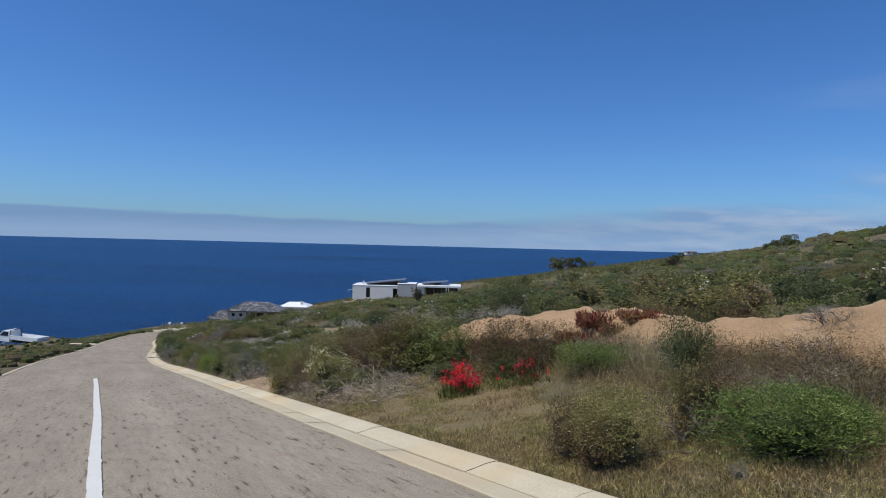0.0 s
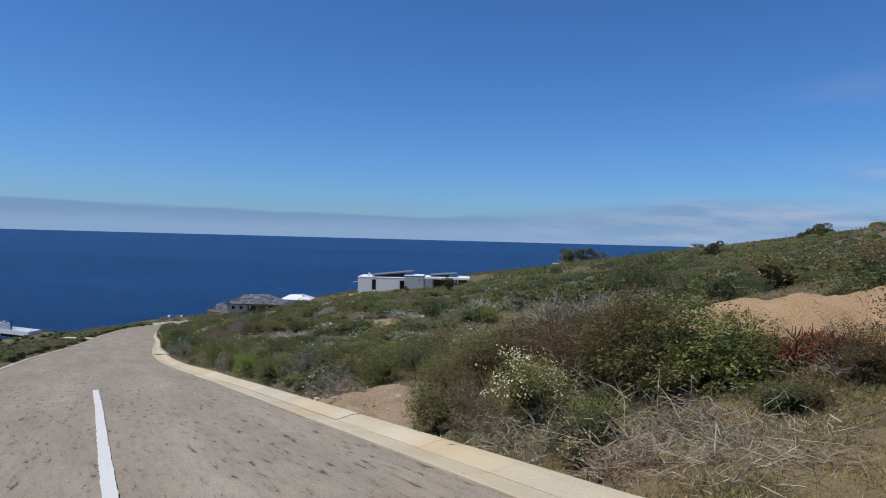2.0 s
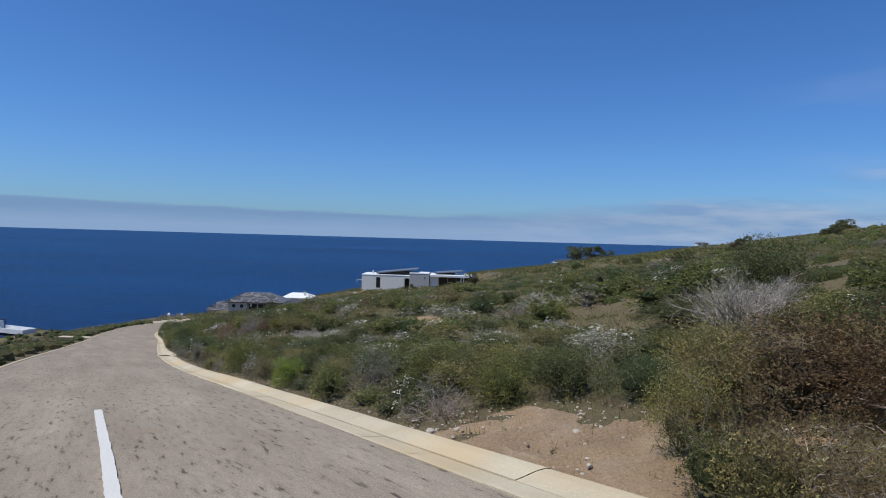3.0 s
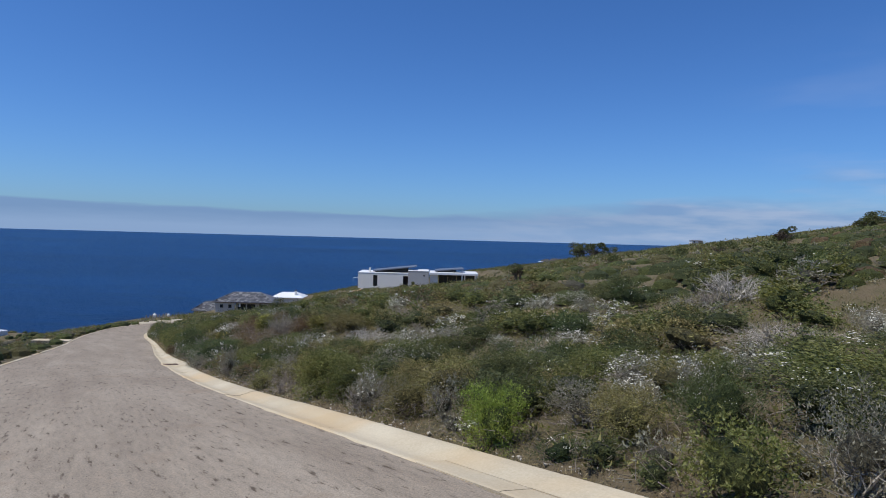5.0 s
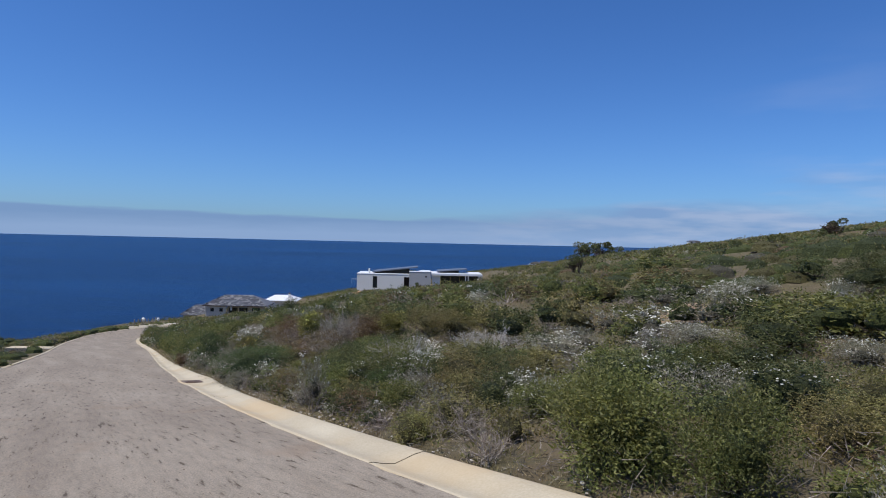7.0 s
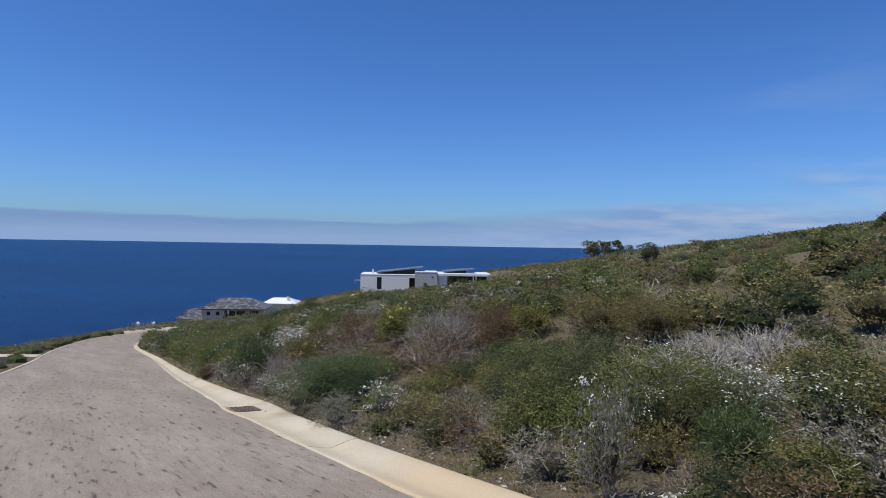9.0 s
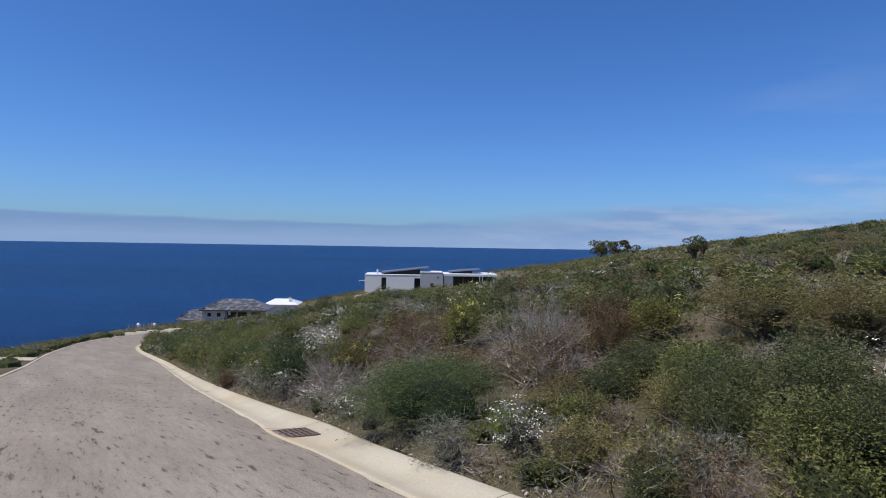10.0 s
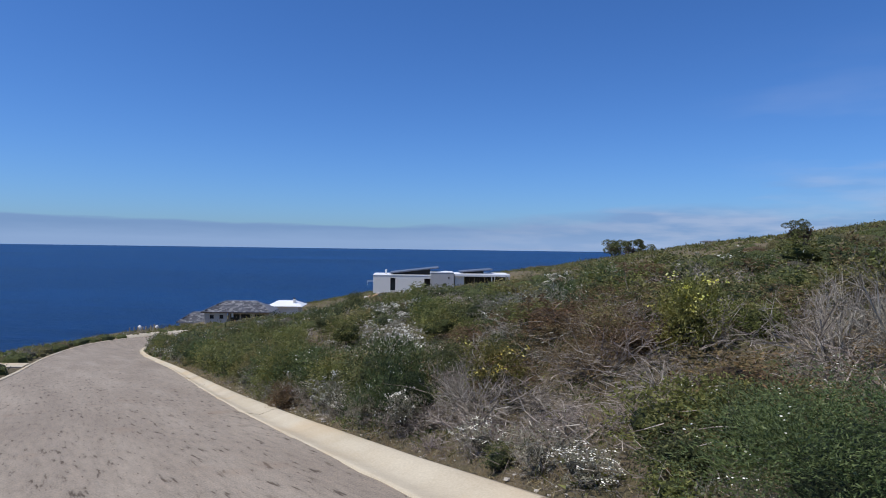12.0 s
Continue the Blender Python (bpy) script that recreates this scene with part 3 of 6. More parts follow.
def modern_house():
    h = thing("modern_house", pose(0, 172, 0), "white and grey modern house with tilted dark roofs", "house")
    w = bmesh.new()
    for x0, x1, z0, z1 in ((-29.0, -25.2, -17.0, -13.15), (-25.2, -24.1, -17.0, -16.45), (-25.2, -24.1, -13.65, -13.15),
                           (-24.1, -17.7, -17.0, -13.15), (-17.7, -16.36, -13.75, -13.15)):
        box(x0, x1, 0, 0.35, z0, z1, bm=w)
    box(-29.0, -28.65, 0.35, 9.5, -17.0, -13.15, bm=w)
    box(-28.65, -16.36, 9.15, 9.5, -17.0, -13.15, bm=w)
    part("wall", w, WHITE_WALL, h)
    part("plinth", box(-27.8, -17, 0.9, 8.6, -19.5, -17.0), GREY_WALL, h, "shaded concrete plinth")
    part("flat_roof", box(-29.06, -16.3, -0.06, 9.56, -13.15, -12.98, 0.03), WHITE_ROOF, h, "white parapet capping")
    window(h, -25.2, -24.1, -16.45, -13.65, 0)
    d = new("door")
    d.parent = h
    part("door_leaf", box(-17.68, -16.38, 1.6, 1.66, -17, -13.78), DARK_TRIM, d, "dark recessed entrance")
    part("porch_floor", box(-17.68, -16.38, 0.02, 1.6, -17.0, -16.6), GREY_WALL, h)
    part("side_wing", hexahedron([(-16.36, -0.7, -17), (-11.1, -0.7, -17), (-11.1, 6, -17), (-16.36, 6, -17),
                                  (-16.36, -0.7, -12.42), (-11.25, -0.7, -12.36), (-11.25, 6, -12.36), (-16.36, 6, -12.42)]), GREY_WALL, h, "light grey plastered block")
    part("wing_capping", box(-16.42, -11.2, -0.76, 6.06, -12.4, -12.26, 0.03), WHITE_ROOF, h)
    part("vent", box(-12.5, -12.15, -0.74, -0.703, -13.65, -13.3), DARK_TRIM, h, "small square dark vent")
    part("entry_wall", hexahedron([(-10.7, -0.1, -17), (-8.9, -0.1, -17), (-8.9, 5, -17), (-10.7, 5, -17),
                                   (-11.0, -0.1, -12.75), (-8.9, -0.1, -12.75), (-8.9, 5, -12.75), (-11.0, 5, -12.75)]), WHITE_WALL, h)
    part("terrace_roof", box(-11.0, 1.3, -0.9, 8, -13.15, -12.6, 0.04), WHITE_ROOF, h, "white flat roof slab")
    for x in (-8.6, -6.3, -4.0, -1.7):
        window(h, x, x + 2.25, -16.4, -13.2, 2.2, 0.1, 1)
    part("terrace_floor", box(-8.9, 1.3, -0.6, 8, -17.0, -16.45), GREY_WALL, h)
    for x in (-2.75, -2.1, 0.6):
        part("column", box(x - 0.13, x + 0.13, -0.5, -0.25, -16.45, -13.15, 0.02), WHITE_WALL, h)
    part("end_wall", box(1.0, 1.3, 0, 8, -16.45, -13.15), WHITE_WALL, h)
    for x0, z0, x1, z1, y0, y1 in ((-25.4, -12.75, -14.4, -11.4, 1.2, 8.6), (-9.6, -12.35, -2.3, -11.68, 1.4, 7.5)):
        part("clerestory", hexahedron([(x0 + 0.6, y0 + 0.6, -13.0), (x1 - 2.0, y0 + 0.6, -13.0), (x1 - 2.0, y1 - 0.6, -13.0), (x0 + 0.6, y1 - 0.6, -13.0),
                                       (x0 + 0.6, y0 + 0.6, z0), (x1 - 2.0, y0 + 0.6, z1 - 0.3), (x1 - 2.0, y1 - 0.6, z1 - 0.3), (x0 + 0.6, y1 - 0.6, z0)]), GLASS, h, "dark glazed clerestory band")
        part("tilted_roof", hexahedron([(x0, y0, z0), (x1, y0, z1 - 0.08), (x1, y1, z1 - 0.08), (x0, y1, z0),
                                        (x0, y0, z0 + 0.22), (x1, y0, z1 + 0.16), (x1, y1, z1 + 0.16), (x0, y1, z0 + 0.22)]), DARK_ROOF, h, "dark grey tilted sheet roof")
    part("chimney", box(-26.45, -26.05, 2, 2.4, -13.0, -11.9, 0.03), WHITE_WALL, h)
    rail = bmesh.new()
    box(-30.4, -29.0, 0.5, 0.58, -14.5, -14.38, bm=rail)
    for x in (-30.3,):
        box(x - 0.03, x + 0.03, 0.51, 0.57, -15.4, -14.5, bm=rail)
    part("deck_rail", rail, WHITE_ROOF, h)
    return h


modern_house()


def hip_roof(x0, x1, y0, y1, eave, ridge, inset, over=0.5, thick=0.18):
    bm = bmesh.new()
    a = [(x0 - over, y0 - over), (x1 + over, y0 - over), (x1 + over, y1 + over), (x0 - over, y1 + over)]
    ym = (y0 + y1) / 2
    lo, up = [bm.verts.new((*c, eave - thick)) for c in a], [bm.verts.new((*c, eave)) for c in a]
    r = [bm.verts.new((x0 + inset, ym, ridge)), bm.verts.new((x1 - inset, ym, ridge))]
    bm.faces.new(lo[::-1])
    for k in range(4):
        bm.faces.new((lo[k], lo[(k + 1) % 4], up[(k + 1) % 4], up[k]))
    bm.faces.new((up[0], up[1], r[1], r[0]))
    bm.faces.new((up[1], up[2], r[1]))
    bm.faces.new((up[2], up[3], r[0], r[1]))
    bm.faces.new((up[3], up[0], r[0]))
    return bm


def slate_courses(x0, x1, y0, y1, eave, ridge, inset, over, rng):
    """Uneven stone slates lying in courses on the roof's near slope and end slope."""
    v, f = [], []
    ym = (y0 + y1) / 2
    n = 14
    for c in range(n):
        k0, k1 = c / n, (c + 1.35) / n
        for side in range(2):
            a0, a1 = (x0 - over + (inset + over) * k0, x1 + over - (inset + over) * k0)
            width = a1 - a0 if side == 0 else (y1 - y0 + 2 * over) * (1 - k0)
            x = 0.0
            while x < width - 0.3:
                w = rng.uniform(0.5, 0.95)
                lift = rng.uniform(0.03, 0.12)
                p = []
                for dx, k in ((0, k0), (w, k0), (w, min(k1, 1)), (0, min(k1, 1))):
                    d = x + dx
                    z = eave + (ridge - eave) * k + (lift if k == k0 else 0.02)
                    if side == 0:
                        p.append((a0 + d, y0 - over + (ym - y0 + over) * k, z))
                    else:
                        p.append((x0 - over + (inset + over) * k, y1 + over - (ym - y0 + over) * k0 - d, z))
                i = len(v)
                v += p
                f.append((i, i + 1, i + 2, i + 3))
                x += w * 0.97
    return mesh_of("slating", v, f, SLATE_TILE)


def slate_house():
    rng = random.Random(4)
    h = thing("slate_roof_house", pose(0, 200, 0.5), "low beige house with a rough grey slate hip roof", "house")
    w = bmesh.new()
    for x0, x1, z0, z1 in ((-74.8, -73.4, -28.4, -25.5), (-73.4, -72.4, -28.4, -27.0), (-73.4, -72.4, -26.0, -25.5), (-72.4, -70.9, -28.4, -25.5),
                           (-70.9, -69.9, -28.4, -27.0), (-70.9, -69.9, -26.0, -25.5), (-69.9, -69.0, -28.4, -25.5)):
        box(x0, x1, 0, 0.3, z0, z1, bm=w)
    box(-74.8, -74.5, 0.3, 9, -28.4, -25.5, bm=w)
    box(-69.0, -58.2, 1.2, 1.5, -28.4, -25.5, bm=w)
    part("wall", w, BEIGE_WALL, h)
    for x in (-73.4, -70.9):
        window(h, x, x + 1.0, -27.0, -26.0, 0, 0.12)
    for x in (-68.4, -65.6, -62.0):
        window(h, x, x + 2.4, -28.0, -25.9, 1.1, 0.02, 1)
    part("roof", hip_roof(-75, -58.0, 0, 9.5, -25.2, -22.6, 4.5), SLATE, h, "rough grey slate hip roof")
    tagged(part("slating", slate_courses(-75, -58.0, 0, 9.5, -25.2, -22.6, 4.5, 0.5, rng), SLATE, h), kind="stuff")
    part("gutter", box(-75.6, -57.5, -0.62, -0.5, -25.42, -25.22), DARK_TRIM, h)
    part("flue", tube(-67.6, 0.3, -26.6, -25.5, 0.28, 12), WHITE_ROOF, h, "round white wall lamp")
    v = thing("slate_roof_annexe", pose(-6.5, 206, -3.1), "low annexe under a grey slate hip roof", "house")
    part("wall", box(-77, -68, 0.4, 6, -28.5, -25.4), BEIGE_WALL, v)
    part("roof", hip_roof(-77.2, -67.8, 0, 6.5, -25.2, -22.6, 3.0), SLATE, v)
    tagged(part("slating", slate_courses(-77.2, -67.8, 0, 6.5, -25.2, -22.6, 3.0, 0.5, rng), SLATE, v), kind="stuff")
    c = thing("white_roof_house", pose(0, 214, 0.3), "white low house with a white pitched roof and chimney", "house")
    part("wall", box(-61.0, -53.2, 0.4, 7, -28.5, -24.9), WHITE_WALL, c)
    part("roof", hip_roof(-61.5, -52.2, 0, 7.4, -24.8, -23.4, 2.2, 0.5), WHITE_ROOF, c, "white sheet hip roof")
    part("chimney", box(-54.8, -54.1, 1.5, 2.2, -24.6, -22.9, 0.04), WHITE_WALL, c)
    part("chimney_cowl", tube(-54.45, 1.85, -22.9, -22.45, 0.2, 8, top=0.28), IRON, c)


slate_house()


def far_house():
    h = thing("far_white_house", pose(122.5, 330, -4.4) @ Matrix.Diagonal((0.65, 0.65, 0.65, 1)), "small distant white house with a dark roof on the ridge", "house")
    part("wall", box(0, 5, 0, 5, 0, 2.4), WHITE_WALL, h)
    part("roof", hip_roof(0, 9, 0, 5, 2.4, 3.1, 2, 0.4), SLATE, h)
    part("side_wall", box(5, 9, 1, 5, 0, 2.4), BEIGE_WALL, h)
    part("window", box(1.2, 2.6, -0.03, -0.002, 0.9, 1.9), GLASS, h)


far_house()


# ---- the lower road end: posts, boulders, rubble; rocks in the sea; parked truck ----
def post_shape():
    bm = tube(0, 0, -0.5, 0.95, 0.095, 8)
    bmesh.ops.bevel(bm, geom=[e for e in bm.edges if e.verts[0].co.z > 0.9 and e.verts[1].co.z > 0.9], offset=0.02, segments=1, affect="EDGES")
    return bm


post_me = mesh_bm("post", post_shape(), POST_WOOD)
for k in range(7):
    x, y = -64.2 + 0.62 * k, 134.0 + 0.15 * (k % 2)
    tagged(new("bollard_post", post_me), "short weathered wooden post beside the road", "post", "posts by the bend").matrix_basis = pose(x, y, float(ground(x, y)), 0, 2 * math.sin(k * 2.1), 40 * k)
for k, (x, y, r) in enumerate(((-64.0, 137, 0.34), (-61.5, 137.5, 0.29), (-30.2, 170.5, 0.5), (-31.2, 170.0, 0.42), (-29.2, 169.6, 0.4), (-32.0, 170.8, 0.55), (-28.0, 169.8, 0.34), (-26.6, 65.8, 0.45))):
    rock_ob = new("boulder", mesh_bm("boulder", rock_shape(k + 1, r, 0.8), WHITE_WALL if k < 2 else PALE_ROCK if k not in (2, 4, 5) else RED_SOIL))
    rock_ob.data.polygons.foreach_set("use_smooth", np.ones(len(rock_ob.data.polygons), bool))
    lift = 0.25 * r
    rock_ob.matrix_basis = pose(x, y, float(ground(x, y)) + lift + (0.35 if k < 2 else 0), 0, 0, 50 * k)
    if k < 2:
        rock_ob.scale = (1, 1, 1.6)
    tagged(rock_ob, "white rounded boulder behind the wooden posts" if k < 2 else "pale rounded boulder on the scrubby slope" if k not in (2, 4, 5) else "orange-brown boulder beside the house", "rock", "boulders")
pile = random.Random(17)
for k in range(16):
    x, y, r = pile.uniform(-33.4, -27.4), pile.uniform(168.6, 171.2), pile.uniform(0.25, 0.6)
    stone_ob = tagged(new("boulder", mesh_bm("boulder", rock_shape(60 + k, r, 0.75, 1), ORANGE_SOIL if k % 3 else PALE_ROCK)), "orange-brown broken rock heaped beside the house", "rock", "boulders")
    stone_ob.matrix_basis = pose(x, y, float(ground(x, y)) + 0.2 + 0.5 * pile.random(), 0, 0, 40 * k)
for k, (x, y, r) in enumerate(((203, 1085, 13), (188, 1092, 9), (222, 1100, 8))):
    me = mesh_bm("sea_rock", rock_shape(k + 20, r, 0.45, 3), DARK_ROCK)
    islet = tagged(new("sea_rock", me), "dark rocky islet washed by surf", "rock", "rocks in the sea")
    islet.matrix_basis = pose(x, y, SEA + 0.5)
    ring = bmesh.new()
    bmesh.ops.create_circle(ring, cap_ends=True, segments=28, radius=r * 1.45)
    for v in ring.verts:
        v.co *= 1 + 0.35 * noise.noise(v.co * 0.12 + Vector((k * 5, 0, 0)))
    bmesh.ops.extrude_face_region(ring, geom=list(ring.faces))
    for v in list(ring.verts)[28:]:
        v.co.z += 0.25
    foam = tagged(new("surf", mesh_bm("surf", ring, FOAM)), "white surf round the rock", "surf", kind="structure")
    foam.matrix_basis = pose(x, y - 3, SEA + 0.02)


def truck():
    """A single-cab light truck with a long flat bed; its nose points to -x."""
    x, y = -60.3, 84.9
    t = thing("pickup_truck", pose(x, y, float(ground(x, y)) + 0.0, 0, 2.0, -12), "parked white single-cab pickup truck with a flat load bed", "truck")
    cab = bmesh.new()
    prof = [(-3.75, 0.45), (-3.8, 0.95), (-3.6, 1.12), (-2.75, 1.22), (-2.05, 1.98), (-0.95, 2.02), (-0.85, 1.2), (-0.85, 0.45)]
    rings = [[cab.verts.new((px, yy * (0.92 if pz > 1.5 else 1), pz)) for px, pz in prof] for yy in (-0.88, 0.88)]
    cab.faces.new(rings[0]), cab.faces.new(rings[1][::-1])
    for k in range(len(prof)):
        j = (k + 1) % len(prof)
        cab.faces.new((rings[0][j], rings[0][k], rings[1][k], rings[1][j]))
    bmesh.ops.bevel(cab, geom=list(cab.edges), offset=0.05, segments=2, affect="EDGES")
    part("cab", cab, CAR_WHITE, t, "white cab with sloping windscreen")
    for sy in (-1, 1):
        part("side_window", hexahedron([(-2.55, sy * 0.86, 1.28), (-1.15, sy * 0.86, 1.28), (-1.15, sy * 0.895, 1.28), (-2.55, sy * 0.895, 1.28),
                                        (-2.0, sy * 0.80, 1.86), (-1.15, sy * 0.80, 1.86), (-1.15, sy * 0.85, 1.86), (-2.0, sy * 0.85, 1.86)]), GLASS, t)
        part("mirror", box(-2.75, -2.6, sy * 0.92 - 0.08, sy * 0.92 + 0.08, 1.22, 1.45, 0.02), CAR_WHITE, t)
        part("headlight", box(-3.84, -3.78, sy * 0.62 - 0.16, sy * 0.62 + 0.16, 0.75, 0.95, 0.01), GLASS, t)
        part("bed_side", box(-0.7, 3.85, sy * 0.9 - 0.03, sy * 0.9 + 0.03, 0.98, 1.45, 0.015), CAR_WHITE, t, "white drop side of the load bed")
        for wx in (-2.9, 2.2):
            wheel = new("wheel")
            wheel.parent = t
            wheel.matrix_basis = pose(wx, sy * 0.78, 0.36, 90)
            part("tyre", tube(0, 0, -0.11, 0.11, 0.36, 20), TYRE, wheel)
            part("rim", tube(0, 0, -0.115, 0.115, 0.21, 14), CAR_WHITE, wheel)
    part("bed_floor", box(-0.75, 3.88, -0.93, 0.93, 0.86, 0.98, 0.015), CAR_WHITE, t)
    part("tailboard", box(3.82, 3.88, -0.93, 0.93, 0.98, 1.45, 0.015), CAR_WHITE, t)
    rail = bmesh.new()
    for yy in (-0.86, 0.86):
        box(-0.74, -0.69, yy - 0.03, yy + 0.03, 0.98, 2.1, bm=rail)
    box(-0.74, -0.69, -0.89, 0.89, 2.1, 2.17, bm=rail)
    part("head_rail", rail, DARK_TRIM, t, "dark frame behind the cab")
    part("chassis", box(-3.4, 3.7, -0.45, 0.45, 0.42, 0.86), TYRE, t)
    part("beacon", tube(-0.9, 0, 2.0, 2.28, 0.22, 10, top=0.12), CAR_WHITE, t)


truck()


# ---- plants: meshes ----
def leaf_quads(rng, p, d, length, width, corners=4):
    """Small pointed leaves of four or three corners at the places p, along the ways d."""
    n = len(p)
    d = d / np.maximum(np.linalg.norm(d, axis=1), 1e-6)[:, None]
    side = np.cross(d, rng.randn(n, 3))
    side /= np.maximum(np.linalg.norm(side, axis=1), 1e-6)[:, None]
    ln, wd = (length * rng.uniform(0.6, 1.35, n))[:, None], (width * rng.uniform(0.7, 1.3, n))[:, None]
    droop = np.array([0, 0, -0.12])
    if corners == 3:
        v = np.stack([p - side * wd * 0.5, p + side * wd * 0.5, p + d * ln * 1.1 + droop * ln], 1)
        return v.reshape(-1, 3), np.arange(3 * n).reshape(-1, 3)
    v = np.stack([p, p + d * ln * 0.5 + side * wd * 0.5, p + d * ln + droop * ln, p + d * ln * 0.5 - side * wd * 0.5], 1)
    return v.reshape(-1, 3), np.arange(4 * n).reshape(-1, 4)


def stick_quads(rng, a, b, r0, r1, pointed=False):
    """Tapered three-sided sticks from a to b, blunt or running out to a point."""
    n = len(a)
    d = b - a
    d = d / np.maximum(np.linalg.norm(d, axis=1), 1e-6)[:, None]
    s = np.cross(d, rng.randn(n, 3))
    s /= np.maximum(np.linalg.norm(s, axis=1), 1e-6)[:, None]
    t = np.cross(d, s)
    ring = []
    if pointed:
        foot = [a + (s * math.cos(2.094 * k) + t * math.sin(2.094 * k)) * np.reshape(r0, (-1, 1)) for k in range(3)]
        o = np.arange(n)[:, None] * 4
        return np.stack(foot + [b], 1).reshape(-1, 3), np.concatenate([o + [0, 1, 3], o + [1, 2, 3], o + [2, 0, 3]])
    for end, r in ((a, r0), (b, r1)):
        for k in range(3):
            c, z = math.cos(2.094 * k), math.sin(2.094 * k)
            ring.append(end + (s * c + t * z) * np.reshape(r, (-1, 1)))
    v = np.stack(ring, 1).reshape(-1, 3)
    o = np.arange(n)[:, None] * 6
    f = np.concatenate([o + [0, 1, 4, 3], o + [1, 2, 5, 4], o + [2, 0, 3, 5]])
    return v, f


def branching(rng, stems, kids, levels, spread, rise, length, radius):
    """Sticks that fork level by level, inside a dome one wide and one high."""
    a = rng.uniform(-0.07, 0.07, (stems, 3)) * [1, 1, 0]
    az = rng.uniform(0, 6.283, stems)
    lean = rng.uniform(0.1, 1.0, stems) * spread
    d = np.stack([np.cos(az) * lean, np.sin(az) * lean, np.full(stems, rise)], -1)
    d /= np.linalg.norm(d, axis=1)[:, None]
    A, B, R0, R1 = [], [], [], []
    L, R = length, radius
    for _ in range(levels):
        b = a + d * (L * rng.uniform(0.6, 1.3, len(a)))[:, None]
        b[:, 2] = np.abs(b[:, 2])
        A.append(a), B.append(b), R0.append(np.full(len(a), R)), R1.append(np.full(len(a), R * 0.62))
        at = np.repeat(np.arange(len(a)), kids)
        k = rng.uniform(0.45, 1.0, len(at))[:, None]
        a = A[-1][at] * (1 - k) + b[at] * k
        d = d[at] + rng.randn(len(at), 3) * 0.55 + [0, 0, 0.1]
        d /= np.linalg.norm(d, axis=1)[:, None]
        L, R = L * 0.68, R * 0.6
    return np.concatenate(A), np.concatenate(B), np.concatenate(R0), np.concatenate(R1)


def crown(rng, n, lobes, low=0.12, reach=0.095, per=8):
    """Places and ways of leaves that sit along short shoots, over a lumpy dome one wide and one high."""
    c = np.stack([rng.uniform(-0.27, 0.27, lobes), rng.uniform(-0.27, 0.27, lobes), rng.uniform(0.14, 0.66, lobes)], -1)
    r = rng.uniform(0.17, 0.29, lobes)
    c[0], r[0] = (0, 0, 0.42), 0.36
    m = n // per * 2
    k = rng.choice(lobes, m, p=r**2 / (r**2).sum())
    d = rng.randn(m, 3) + [0, 0, 0.3]
    d /= np.linalg.norm(d, axis=1)[:, None]
    depth = 0.94 - 0.40 * rng.rand(m) ** 1.6
    p = c[k] + d * (r[k] * depth)[:, None] * [1, 1, 1.15]
    gap = np.sin(p[:, 0] * 19 + 3 * p[:, 2]) * np.sin(p[:, 1] * 17 + 5) * np.sin(p[:, 2] * 15 + 2)
    keep = (p[:, 2] > low * (0.4 + rng.rand(m))) & (gap > -0.42)
    p, d = p[keep][:n // per], d[keep][:n // per]
    d = d + rng.randn(len(p), 3) * 0.35 + [0, 0, 0.5]
    d /= np.linalg.norm(d, axis=1)[:, None]
    q = np.repeat(np.arange(len(p)), per)
    along = rng.uniform(-0.25, 1, len(q)) * (reach * rng.uniform(0.5, 1.5, len(p)))[q]
    round_it = rng.randn(len(q), 3)
    p, d = p[q] + d[q] * along[:, None] + round_it * reach * 0.14, d[q]
    return p, d * 0.9 + round_it * 0.75 + [0, 0, 0.15], c, r


def lumpy_core(c, r, sides, rings, shrink):
    """A closed dome that follows the lobes from inside."""
    th = np.linspace(0, 2 * np.pi, sides, endpoint=False)
    ph = np.linspace(0.06, 1.75, rings)
    T, P = np.meshgrid(th, ph)
    d = np.stack([np.cos(T) * np.sin(P), np.sin(T) * np.sin(P), np.cos(P)], -1).reshape(-1, 3)
    o = np.array([0, 0, 0.3])
    along = d @ (c - o).T
    off = ((c - o) ** 2).sum(1)[None] - along**2
    far = np.where(off < r**2, along + np.sqrt(np.maximum(r**2 - off, 0)), 0).max(1)
    v = o + d * (np.maximum(far, 0.2) * shrink)[:, None] * [1, 1, 1.05]
    v[:, 2] = np.maximum(v[:, 2], -0.05)
    i, j = np.meshgrid(np.arange(rings - 1), np.arange(sides), indexing="ij")
    k = (j + 1) % sides
    f = np.stack([i * sides + j, (i + 1) * sides + j, (i + 1) * sides + k, i * sides + k], -1).reshape(-1, 4)
    return v, np.vstack([f, [[0, 1, 2, 3]]])


def blossom_quads(rng, p, d, size):
    """Small open flowers: five-sided cups."""
    n = len(p)
    d = d / np.linalg.norm(d, axis=1)[:, None]
    s = np.cross(d, rng.randn(n, 3))
    s /= np.linalg.norm(s, axis=1)[:, None]
    t = np.cross(d, s)
    r = (size * rng.uniform(0.7, 1.3, n))[:, None]
    rim = [p + (s * math.cos(k * 1.0472) + t * math.sin(k * 1.0472)) * r * 0.5 + d * r * 0.28 for k in range(6)]
    v = np.stack([p - d * r * 0.1] + rim, 1).reshape(-1, 3)
    o = np.arange(n)[:, None] * 7
    f = np.concatenate([o + [0, 1 + k, 1 + (k + 1) % 6] for k in range(6)])
    return v, f


